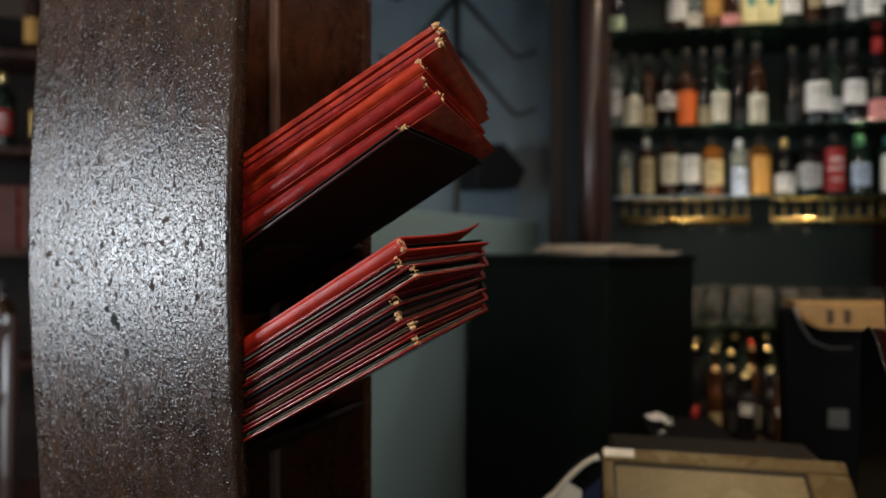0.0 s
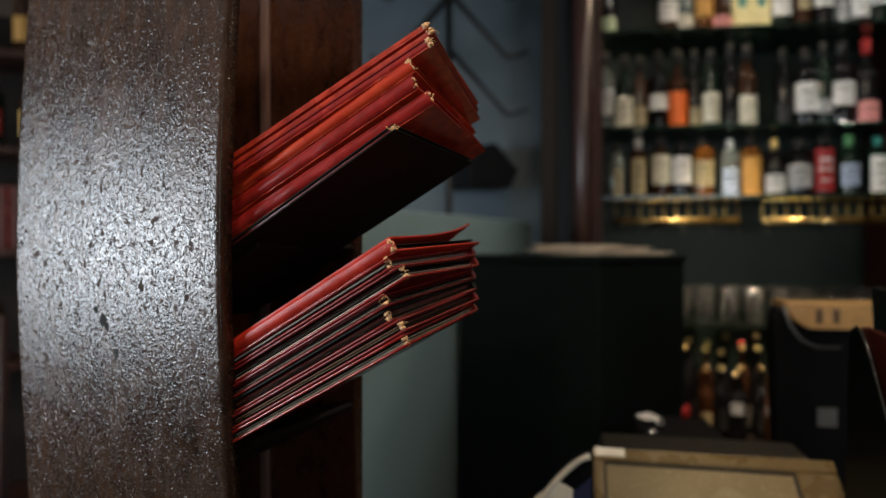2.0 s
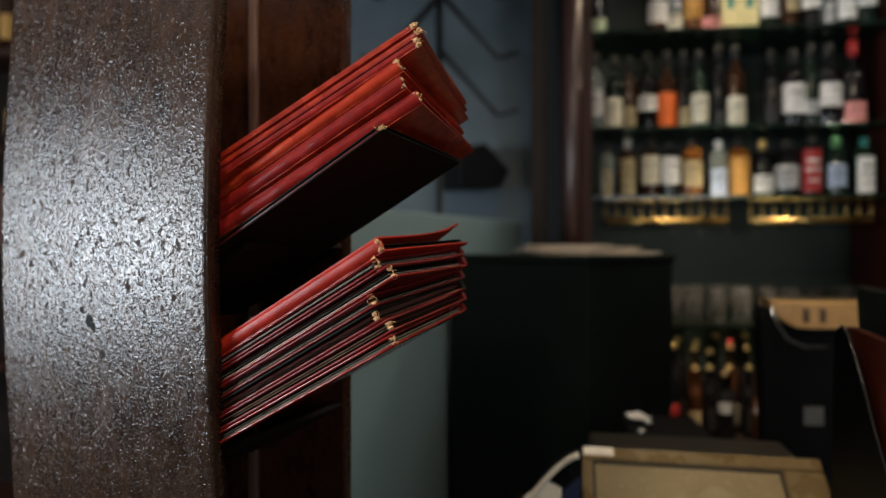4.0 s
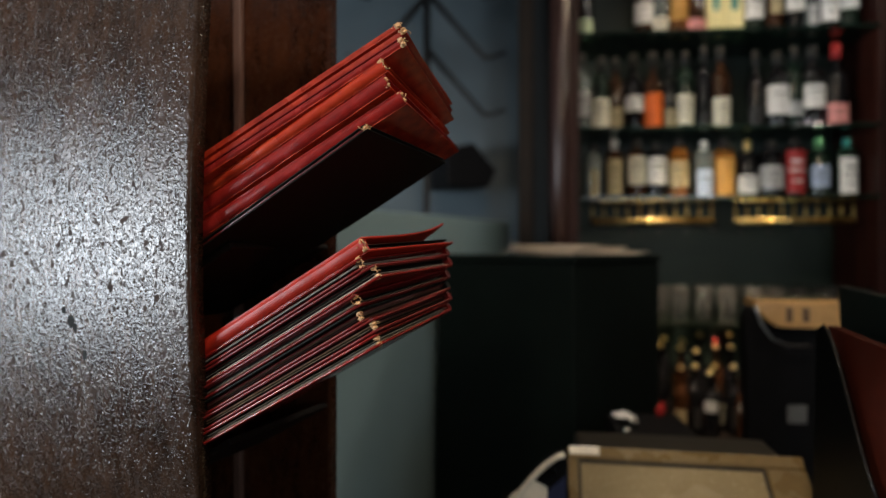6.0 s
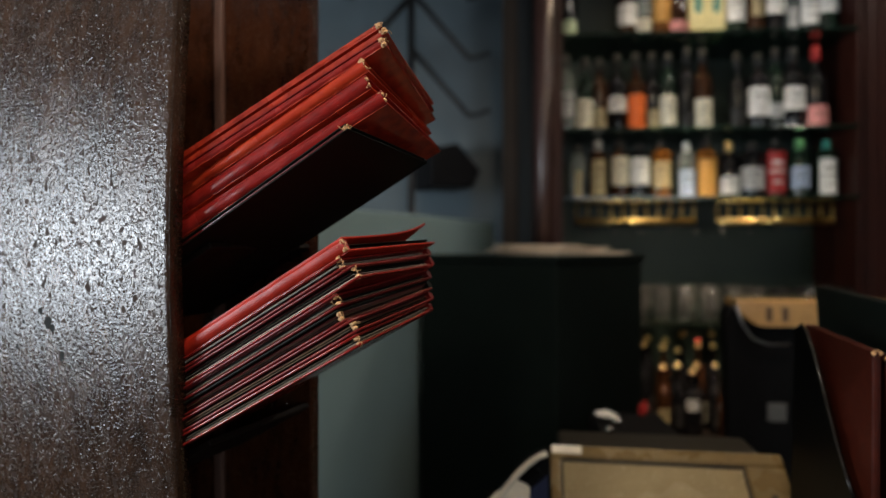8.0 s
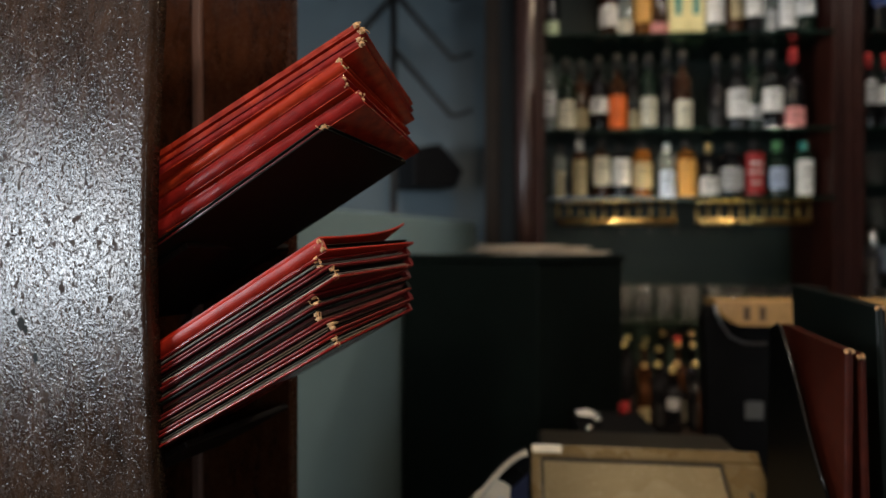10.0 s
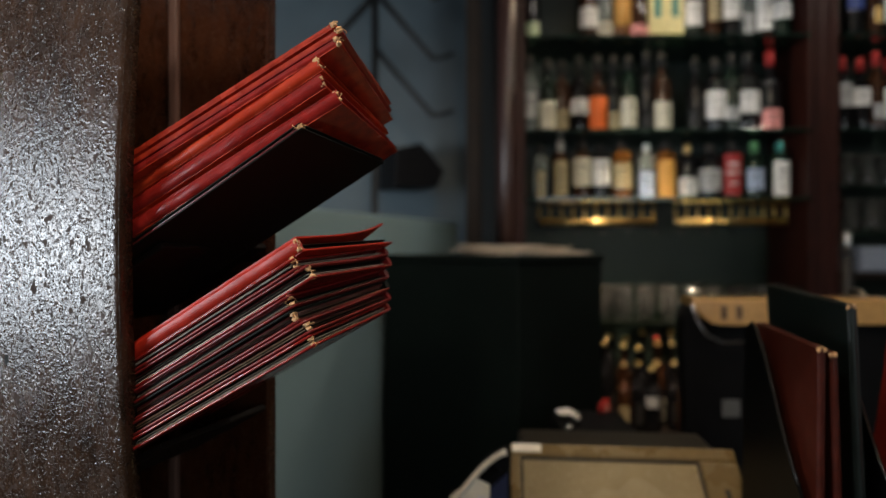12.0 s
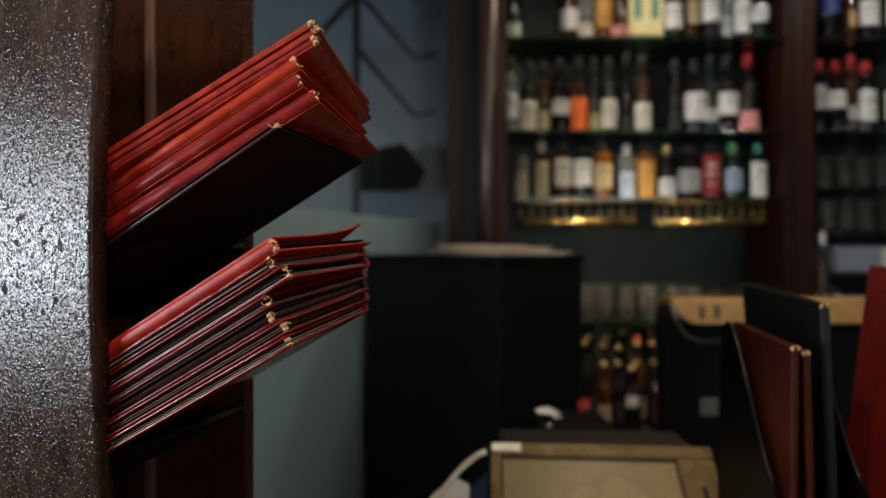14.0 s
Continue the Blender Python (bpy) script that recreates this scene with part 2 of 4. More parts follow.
M_BOTAMBER = material("amber_spirit_bottle", (0.30, 0.11, 0.02), 0.06, vary=0.2, scale=20, bump=0.0, trans=0.5)
M_BOTCLEAR = material("clear_spirit_bottle", (0.55, 0.62, 0.60), 0.05, vary=0.1, scale=20, bump=0.0, trans=0.8)

LABELS = {}


def label_mat(name, colour):
    if name not in LABELS:
        LABELS[name] = material(name + "_label", colour, 0.55, vary=0.12, scale=80, bump=0.08)
    return LABELS[name]


COL = dict(white=(0.80, 0.80, 0.78), cream=(0.74, 0.70, 0.55), tan=(0.40, 0.33, 0.18), orange=(0.85, 0.16, 0.02), grey=(0.45, 0.46, 0.46),
           red=(0.34, 0.015, 0.015), pink=(0.75, 0.30, 0.28), amber=(0.52, 0.27, 0.06), blue=(0.40, 0.50, 0.68), navy=(0.03, 0.06, 0.25),
           yellow=(0.80, 0.72, 0.36), teal=(0.03, 0.22, 0.20), gold=(0.65, 0.42, 0.12), black=(0.01, 0.01, 0.01), green=(0.10, 0.28, 0.12), mint=(0.45, 0.56, 0.36))


# ---- mesh helpers ----
def part(name, bm, mat, parent=None, label="", m=None, smooth=False):
    me = bpy.data.meshes.new(name)
    bmesh.ops.recalc_face_normals(bm, faces=bm.faces)
    bm.to_mesh(me)
    bm.free()
    if smooth:
        for poly in me.polygons:
            poly.use_smooth = True
    me.materials.append(mat)
    ob = new(name, me)
    if parent is not None:
        ob.parent = parent
    if m is not None:
        ob.matrix_basis = m
    if label:
        tagged(ob, label)
    return ob


def thing(name, m, label, category, group="", kind=""):
    ob = new(name)
    ob.empty_display_size = 0.05
    ob.matrix_world = m
    return tagged(ob, label, category, group, kind)


def box(x0, x1, y0, y1, z0, z1, bevel=0.0, seg=2, bm=None):
    bm = bm or bmesh.new()
    g = bmesh.ops.create_cube(bm, size=1.0)["verts"]
    for v in g:
        v.co = Vector(((x0 + x1) / 2 + v.co.x * (x1 - x0), (y0 + y1) / 2 + v.co.y * (y1 - y0), (z0 + z1) / 2 + v.co.z * (z1 - z0)))
    if bevel:
        edges = {e for v in g for e in v.link_edges}
        bmesh.ops.bevel(bm, geom=list(edges), offset=bevel, segments=seg, affect="EDGES", profile=0.5)
    return bm


def lathe(profile, n=20, bm=None, m=None):
    """profile: (radius, height) pairs, closed at the ends where the radius is 0."""
    bm = bm or bmesh.new()
    m = m or Matrix()
    rings = []
    for r, z in profile:
        if r < 1e-6:
            rings.append([bm.verts.new(m @ Vector((0, 0, z)))])
        else:
            rings.append([bm.verts.new(m @ Vector((r * math.cos(2 * math.pi * i / n), r * math.sin(2 * math.pi * i / n), z))) for i in range(n)])
    for a, b in zip(rings, rings[1:]):
        for i in range(n):
            j = (i + 1) % n
            if len(a) == 1 and len(b) == 1:
                continue
            if len(a) == 1:
                bm.faces.new((a[0], b[i], b[j]))
            elif len(b) == 1:
                bm.faces.new((a[i], a[j], b[0]))
            else:
                bm.faces.new((a[i], a[j], b[j], b[i]))
    return bm


def tube(points, r, n=10, bm=None, taper=None):
    bm = bm or bmesh.new()
    pts = [Vector(p) for p in points]
    rings = []
    for i, p in enumerate(pts):
        d = (pts[min(i + 1, len(pts) - 1)] - pts[max(i - 1, 0)]).normalized()
        q = d.to_track_quat("Z", "Y").to_matrix()
        rr = r if not taper else r + (taper - r) * i / (len(pts) - 1)
        rings.append([bm.verts.new(p + q @ Vector((rr * math.cos(2 * math.pi * k / n), rr * math.sin(2 * math.pi * k / n), 0))) for k in range(n)])
    for a, b in zip(rings, rings[1:]):
        for k in range(n):
            bm.faces.new((a[k], a[(k + 1) % n], b[(k + 1) % n], b[k]))
    bm.faces.new(rings[0]), bm.faces.new(rings[-1])
    return bm


def sheet(func, nu, nv, thick):
    """A solid slab from a function (i, j in 0..1) -> (point, normal)."""
    bm = bmesh.new()
    top, low = [], []
    for i in range(nu + 1):
        rt, rl = [], []
        for j in range(nv + 1):
            p, nrm = func(i / nu, j / nv)
            rt.append(bm.verts.new(p)), rl.append(bm.verts.new(Vector(p) - Vector(nrm) * thick))
        top.append(rt), low.append(rl)
    for i in range(nu):
        for j in range(nv):
            bm.faces.new((top[i][j], top[i + 1][j], top[i + 1][j + 1], top[i][j + 1]))
            bm.faces.new((low[i][j], low[i][j + 1], low[i + 1][j + 1], low[i + 1][j]))
    for i in range(nu):
        bm.faces.new((top[i][0], low[i][0], low[i + 1][0], top[i + 1][0]))
        bm.faces.new((top[i][nv], top[i + 1][nv], low[i + 1][nv], low[i][nv]))
    for j in range(nv):
        bm.faces.new((top[0][j], top[0][j + 1], low[0][j + 1], low[0][j]))
        bm.faces.new((top[nu][j], low[nu][j], low[nu][j + 1], top[nu][j + 1]))
    return bm


def prism(outline, y0, y1, bevel=0.0):
    """A slab between y0 and y1 with an outline in x and z."""
    bm = bmesh.new()
    a = [bm.verts.new((x, y0, z)) for x, z in outline]
    b = [bm.verts.new((x, y1, z)) for x, z in outline]
    bm.faces.new(a), bm.faces.new(list(reversed(b)))
    k = len(outline)
    for i in range(k):
        bm.faces.new((a[i], b[i], b[(i + 1) % k], a[(i + 1) % k]))
    if bevel:
        bmesh.ops.bevel(bm, geom=list(bm.edges), offset=bevel, segments=2, affect="EDGES", profile=0.5)
    return bm


RACK = pose(0, 0, EYE, 0, 0, -26)
BAR = pose(0, 0, EYE, 0, 0, -8)
SLOPE = RACK @ pose(0, 0, 0, 0, -29, 0)

# ---- the room ----
tagged(part("floor", box(-3.2, 3.6, -3.0, 3.2, -0.1, 0), M_FLOOR), "dark wooden floor of a dim bar", "floor", kind="structure")
tagged(part("ceiling", box(-3.3, 3.7, -3.1, 3.3, 2.9, 3.0), M_CEIL), "plain grey painted ceiling", "ceiling", kind="structure")
bm = bmesh.new()
for x0, x1, z0, z1 in ((-3.2, 0.5, 0, 2.9), (1.9, 3.6, 0, 2.9), (0.5, 1.9, 0, 1.15), (0.5, 1.9, 2.35, 2.9)):
    box(x0, x1, -3.2, -3.0, z0, z1, bm=bm)
tagged(part("wall_south", bm, M_WALL), "dark brown plastered wall with a window opening", "wall", kind="structure")
tagged(part("wall_north", box(-3.2, 3.6, 3.2, 3.3, 0, 2.9), M_WALL), "dark brown plastered wall behind the bar", "wall", kind="structure")
tagged(part("wall_east", box(3.6, 3.7, -3.0, 3.2, 0, 2.9), M_WALL), "dark brown plastered wall", "wall", kind="structure")
bm = bmesh.new()
for y0, y1, z0, z1 in ((-3.0, WINDOW_Y[0], 0, 2.9), (WINDOW_Y[1], 3.2, 0, 2.9), (*WINDOW_Y, 0, WINDOW_Z[0]), (*WINDOW_Y, WINDOW_Z[1], 2.9)):
    box(-3.4, -3.2, y0, y1, z0, z1, bm=bm)
tagged(part("wall_west", bm, M_WALL), "dark brown plastered wall with a window opening", "wall", kind="structure")


def window(name, m, hw, hh):
    ob = thing(name, m, "wood-framed daylight window, out of view", "window", kind="structure")
    bm = bmesh.new()
    for y0, y1, z0, z1 in ((-hw, -hw + 0.05, -hh, hh), (hw - 0.05, hw, -hh, hh), (-hw + 0.05, hw - 0.05, -hh, -hh + 0.05), (-hw + 0.05, hw - 0.05, hh - 0.05, hh)):
        box(-0.03, 0.03, y0, y1, z0, z1, bm=bm)
    part("window_frame", bm, M_WOOD, ob)
    part("pane", box(-0.004, 0.004, -hw + 0.05, hw - 0.05, -hh + 0.05, hh - 0.05), M_GLASS, ob).visible_shadow = False
    return ob


window("window_1", pose(-3.3, sum(WINDOW_Y) / 2, sum(WINDOW_Z) / 2), (WINDOW_Y[1] - WINDOW_Y[0]) / 2, (WINDOW_Z[1] - WINDOW_Z[0]) / 2)
# unseen window, put in to go with the added south lamp
window("unseen_window_2", pose(1.2, -3.1, 1.75, 0, 0, 90), 0.7, 0.6)
for lx, ly, watts, colour, cone in DOWNLIGHTS:
    dl = thing("ceiling_downlight", pose(lx, ly, 2.9), "round steel recessed ceiling downlight, out of view", "ceiling light", "downlights in the ceiling")
    part("rim", lathe([(0.055, -0.0), (0.062, -0.004), (0.06, -0.012), (0.05, -0.012), (0.048, 0.0)], 24), M_STEEL, dl)
# blue-grey wall behind the partition, and the low painted partition
tagged(part("wall_blue", box(-1.3, 0.42, 2.5, 2.6, 0, 2.9), M_WALLBLUE), "blue-grey painted wall beside the back bar", "wall", kind="structure")
PARTITION_TURN = 58.7
tagged(part("partition", box(-0.75, 0.93, 0.0, 0.05, -1.5, 0.1, 0.004), M_PARTITION, m=pose(-0.124, 1.616, EYE, 0, 0, PARTITION_TURN)),
       "low grey-green painted partition beside the bar", "partition", kind="structure")

# ---- the menu rack ----
rack = thing("menu_rack", RACK, "dark lacquered wooden menu rack with bowed sides and sloping shelves", "menu rack")


def bow(z):
    return 0.520 + 0.019 * (1 - math.cos(2 * math.pi * (z - 0.005) / 0.9)) / 2


def bowed(i, j):
    z = -1.495 + 1.95 * j
    x = -0.852 + 0.347 * i
    edge = min(i, 1 - i) * 0.347
    w = bow(z) + (0.002 * (1 - edge / 0.004) ** 2 if edge < 0.004 else 0)
    return (x, w, z), (0, -1, 0)


bm = bmesh.new()
cols = [0, 0.004, 0.009, 0.02] + [0.02 + 0.96 * k / 16 for k in range(1, 16)] + [0.98, 0.991, 0.996, 1]
rows_z = [k / 110 for k in range(111)]
front = [[bm.verts.new(bowed(i, j)[0]) for j in rows_z] for i in cols]
back = [[bm.verts.new((-0.852 + 0.347 * i, bow(-1.495 + 1.95 * j) + 0.019, -1.495 + 1.95 * j)) for j in rows_z] for i in cols]
for a in range(len(cols) - 1):
    for b in range(110):
        bm.faces.new((front[a][b], front[a + 1][b], front[a + 1][b + 1], front[a][b + 1]))
        bm.faces.new((back[a][b], back[a][b + 1], back[a + 1][b + 1], back[a + 1][b]))
for b in range(110):
    bm.faces.new((front[0][b], front[0][b + 1], back[0][b + 1], back[0][b]))
    bm.faces.new((front[-1][b], back[-1][b], back[-1][b + 1], front[-1][b + 1]))
for a in range(len(cols) - 1):
    bm.faces.new((front[a][0], back[a][0], back[a + 1][0], front[a + 1][0]))
    bm.faces.new((front[a][-1], front[a + 1][-1], back[a + 1][-1], back[a][-1]))
side_panel = part("side_panel", bm, M_PANEL, rack, "glossy dark brown lacquered panel with pitted finish", smooth=True)
back_panel = part("side_panel", box(-0.83, -0.486, 0.752, 0.772, -1.495, 0.45, 0.003), M_PANELRED, rack, "red-brown lacquered panel")
part("batten", box(-0.645, -0.630, 0.742, 0.7515, -1.495, 0.45, 0.003), M_BATTEN, rack, "wooden batten coloured paler as if lit")
part("cross_rail", box(-0.66, -0.487, 0.742, 0.7515, -0.030, -0.018, 0.002), M_WOOD, rack)
part("back_board", box(-0.852, -0.834, 0.562, 0.752, -1.495, 0.45), M_SHELFWOOD, rack)


def sloping_shelf(m0, s_end, s_start=-0.62):
    # local frame: slope axes seen from the rack
    ob = part("shelf", box(s_start, s_end, 0.562, 0.7515, m0 - 0.008, m0, 0.002), M_SHELFWOOD, rack)
    ob.matrix_basis = pose(0, 0, 0, 0, -29, 0)
    return ob


sloping_shelf(0.0565, -0.53, -0.66)
sloping_shelf(0.2445, -0.425)
part("shelf_lip", box(-0.64, -0.545, 0.565, 0.582, -0.262, -0.245, 0.004), M_MOULD, rack, m=pose(-0.06, 0.0, -0.22, 0, -27, 0) @ pose(0.06, 0, 0.22))


def blob(points, m, depth=0.0008):
    bm = bmesh.new()
    a = [bm.verts.new((x, -depth, z)) for x, z in points]
    b = [bm.verts.new((x, 0.0015, z)) for x, z in points]
    bm.faces.new(a), bm.faces.new(list(reversed(b)))
    for i in range(len(points)):
        j = (i + 1) % len(points)
        bm.faces.new((a[i], b[i], b[j], a[j]))
    return bm


rnd = random.Random(5)
for cx, cz, r in ((-0.700, -0.072, 0.0045), (-0.688, -0.084, 0.0075), (-0.681, -0.090, 0.005), (-0.667, -0.122, 0.0055), (-0.729, -0.085, 0.003), (-0.742, -0.115, 0.003)):
    pts = [(math.cos(a) * r * rnd.uniform(0.5, 1.0), math.sin(a) * r * rnd.uniform(0.6, 1.2)) for a in [2 * math.pi * k / 11 for k in range(11)]]
    part("paint_chip", blob(pts, None, 0.0003), M_CHIP, rack, "grey chip in the lacquer", m=pose(cx, bow(cz), cz))


# ---- menus ----
def menu(m, length, width, thick, cover, back_mat, spine_near=True, pages=4, curl=0.0, label="", seed=0, worn=True, group="", ct=0.0026,
         skew=0.0, drop=0.0, thin=None):
    """A folded menu. Local x from the hidden end (-length) to the open end (0), y across, z up.
    skew and drop move the far long edge along x and z; thin is the thickness there."""
    r = random.Random(seed)
    ob = thing("menu", m, label, "menu", group)
    thin = thick if thin is None else thin

    def piece(name, bm, mat, lab="", smooth=False):
        for v in bm.verts:
            f = max(0.0, v.co.y / width)
            far = thick + drop - thin + v.co.z * thin / thick
            v.co = Vector((v.co.x + skew * f, v.co.y, v.co.z * (1 - f) + far * f))
        return part(name, bm, mat, ob, lab, smooth=smooth)

    def cover_fn(z0, lift):
        def fn(i, j):
            x = -length * (1 - i)
            y = 0.002 + (width - 0.002) * j if spine_near else (width - 0.004) * j
            z = z0 + lift * j ** 3.5 * (0.25 + 0.75 * i ** 4) + 0.0005 * math.sin(7 * i + seed) * j
            return (x, y, z), (0, 0, 1)
        return fn

    top_fn, low_fn = cover_fn(thick, curl), cover_fn(ct, 0.0)
    piece("front_cover", sheet(top_fn, 18, 10, ct), cover)
    piece("back_cover", sheet(low_fn, 18, 10, ct), back_mat)
    # rolled leather edges of both covers, along the open end and the near side
    for fn, mat in ((top_fn, cover), (low_fn, back_mat)):
        pts = [Vector(fn(k / 14, 0)[0]) for k in range(15)] if not spine_near else []
        pts += [Vector(fn(1, k / 10)[0]) for k in range(11)]
        pts = [q - Vector((0, 0, ct / 2)) for q in pts]
        piece("edge_roll", tube(pts, ct * 0.56, 8), mat, smooth=True)
    ring = []
    for k in range(25):
        u = 1 - k / 12
        crease = 0.0013 * math.exp(-((u - 0.74) / 0.10) ** 2) if thick > 0.0075 else 0.0
        ring.append((0.0040 - min(0.0052, thick * 0.36) * (1 - abs(u) ** 2.3) ** 0.6 + crease, thick / 2 * (1 + u)))
    ring += [(0.0075, 0.0002), (0.0075, thick - 0.0002)]
    if not spine_near:
        ring = [(width - y, z) for y, z in ring]
    bm, loops, stations = bmesh.new(), [], 19
    for q in range(stations):
        x = -length + length * q / (stations - 1)
        wob = 0.0004 * math.sin(q * 1.7 + seed) + 0.00025 * math.sin(q * 4.1 + 2 * seed)
        loops.append([bm.verts.new((x, y + wob, z)) for y, z in ring])
    for a, b in zip(loops, loops[1:]):
        for k in range(len(ring)):
            bm.faces.new((a[k], a[(k + 1) % len(ring)], b[(k + 1) % len(ring)], b[k]))
    for loop in (loops[0], loops[-1]):
        bm.faces.new([bm.verts.new(v.co) for v in loop])
    piece("spine", bm, cover, smooth=True)
    # pages
    gap = thick - 2 * ct
    pages = max(3, int(gap / 0.00105)) if not spine_near else pages
    for k in range(pages):
        z = ct + gap * (k + 0.5 + r.uniform(-0.25, 0.25)) / pages
        inset = r.uniform(0.0004, 0.0045)
        y0, y1 = (0.007, width - abs(inset)) if spine_near else (inset, width - 0.006)
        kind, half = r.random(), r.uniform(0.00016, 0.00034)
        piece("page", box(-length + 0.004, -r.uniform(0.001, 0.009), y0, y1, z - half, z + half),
              M_PAGE if kind < 0.06 else M_TAN if kind < 0.30 else M_MAROON if kind < 0.56 else M_SHADEDSLEEVE)
    if worn:
        for zc in (thick * r.uniform(0.12, 0.35), thick * r.uniform(0.65, 0.95)):
            # frayed strip of leather curling off the corner
            pts = [Vector((-0.001, 0.001, zc))]
            heading = Vector((r.uniform(-0.3, 0.6), r.uniform(-0.6, 0.8), r.uniform(-0.8, 0.8))).normalized()
            for q in range(9):
                heading = (heading + Vector((r.uniform(-0.7, 0.7), r.uniform(-0.7, 0.7), r.uniform(-0.7, 0.7)))).normalized()
                heading.x -= max(0.0, pts[-1].x - 0.002) * 400
                heading.z += (thick / 2 - pts[-1].z) * 120
                pts.append(pts[-1] + heading.normalized() * 0.0013)
            part("frayed_strip", tube(pts, 0.00050, 7), M_WORN, ob, "frayed tan strip of worn leather", smooth=True)
            bm = bmesh.new()
            bmesh.ops.create_icosphere(bm, subdivisions=3, radius=1.0)
            for v in bm.verts:
                kk = 1 + 0.7 * noise.noise(v.co * 2.1 + Vector((seed, zc * 900, 0))) + 0.35 * noise.noise(v.co * 5.0 + Vector((seed * 3, 0, 0)))
                v.co = Vector((v.co.x * 0.0030 * kk, v.co.y * 0.0024 * kk, v.co.z * min(0.0026, thick * 0.28) * kk))
            part("worn_corner", bm, M_WORN, ob, "scuffed tan corner", m=pose(-0.0016, 0.0018, zc, r.uniform(-30, 30), 0, r.uniform(-20, 20)), smooth=True)
    return ob


UP = "menus on the upper shelf"
LOW = "menus on the lower shelf"
# s, w, m, tilt, turn, thickness, skew, drop, cover, back
upper = [
    (-0.146, 0.581, 0.3350, -7.5, 8.0, 0.0062, -0.0070, -0.0170, M_RED, M_RED, "slim red leather menu at the top of the pile"),
    (-0.143, 0.581, 0.3256, -7.5, 8.0, 0.0062, -0.0135, -0.0155, M_RED, M_BURG, "slim red leather menu with a tan worn corner"),
    (-0.150, 0.580, 0.3160, -7.5, 8.0, 0.0088, -0.0105, -0.0185, M_BURG, M_RED, "red leather menu with a dark spine"),
    (-0.177, 0.573, 0.3005, -7.0, 5.0, 0.0150, -0.0028, -0.0239, M_ORANGE, M_ORANGE, "bright orange-red leather menu with a creased spine"),
    (-0.181, 0.569, 0.2815, -6.2, 4.5, 0.0170, -0.0023, -0.0220, M_BURG, M_ORANGE, "red leather menu with a shiny spine"),
    (-0.175, 0.573, 0.2600, -5.2, 6.0, 0.0170, -0.0020, -0.0152, M_BURG, M_RED, "deep red leather menu with a scuffed corner"),
    (-0.213, 0.547, 0.2488, -3.9, 0.8, 0.0070, 0.0090, -0.0109, M_BLACK, M_BLACK, "black leather menu with cream page edges"),
]
for k, (s, w, mm, tilt, turn, th, skew, drop, cv, bk, lab) in enumerate(upper):
    last = k == len(upper) - 1
    menu(SLOPE @ pose(s, w, mm, tilt, 0, turn), 0.27, 0.158, th, cv, bk, not last, 3, 0.0, lab, seed=k + 1, group=UP,
         ct=0.0014 if last else 0.0018 if th < 0.0075 else 0.0024, skew=skew, drop=drop, thin=min(th, 0.0058))
# s, w, m, tilt, turn, thickness, skew, cover, back, spine towards the room, curl
lower = [
    (-0.268, 0.5415, 0.1450, 0.5, -0.5, 0.0165, 0.012, M_SATINRED, M_SATINRED, True, 0.015, "thick red leather menu with a curling cover"),
    (-0.279, 0.5415, 0.1325, 1.2, -0.5, 0.0118, 0.014, M_BURG, M_MAROON, False, 0.002, "red leather menu showing its page edges"),
    (-0.268, 0.5425, 0.1170, 2.0, -0.5, 0.0148, 0.000, M_MAROON, M_BURG, False, 0.003, "burgundy leather menu with plastic page sleeves"),
    (-0.299, 0.5415, 0.1030, 3.0, -0.3, 0.0130, 0.022, M_MAROON, M_MAROON, False, 0.001, "burgundy leather menu with tan page edges"),
    (-0.304, 0.5425, 0.0880, 3.8, -0.3, 0.0140, 0.021, M_BLACK, M_MAROON, False, 0.001, "black and burgundy leather menu, half open"),
    (-0.294, 0.5415, 0.0735, 4.5, 0.0, 0.0135, 0.008, M_MAROON, M_MAROON, False, 0.002, "red leather menu with frayed corner"),
    (-0.297, 0.5415, 0.0605, 5.2, 0.0, 0.0120, 0.004, M_BURG, M_BURG, False, 0.001, "red leather menu at the bottom of the pile"),
]
for k, (s, w, mm, tilt, turn, th, skew, cv, bk, near, cu, lab) in enumerate(lower):
    menu(SLOPE @ pose(s, w, mm, tilt, 0, turn), 0.30, 0.187, th, cv, bk, near, 3, cu, lab, seed=k + 20, group=LOW, ct=0.0027, skew=skew, drop=-0.0005, thin=th * 0.9)

# ---- the back bar ----
SHELF_Z = (0.745, 0.417, 0.180)
bar = thing("back_bar", BAR, "dark red-brown wooden back bar with bottle bays", "back bar")


def pilaster(a0, a1, b0=2.12, b1=2.62):
    ob = part("pilaster", box(a0, a1, b0, b1, -1.5, 1.35, 0.004), M_BARWOOD, bar, "dark red-brown wooden upright")
    wd = a1 - a0
    part("moulding", box(a0 + wd * 0.18, a0 + wd * 0.34, b0 - 0.012, b0 - 0.001, -0.6, 1.34, 0.003), M_BARWOOD, ob)
    part("moulding", box(a0 + wd * 0.66, a0 + wd * 0.82, b0 - 0.012, b0 - 0.001, -0.6, 1.34, 0.003), M_BARWOOD, ob)
    return ob


pilaster(0.152, 0.238, 2.14)
bm = bmesh.new()
box(0.240, 0.245, 2.16, 2.598, -0.62, 1.35, bm=bm)
part("jamb", bm, M_BARWOOD, bar)
part("half_round", tube([(0.184, 2.142, -0.62), (0.184, 2.142, 1.349)], 0.029, 28), M_MOULD, bar, "satin half-round wooden moulding", smooth=True)
part("painted_strip", box(0.099, 0.151, 2.20, 2.24, -1.5, 1.35, 0.002), M_STRIP, bar, "blue-grey painted filler strip")
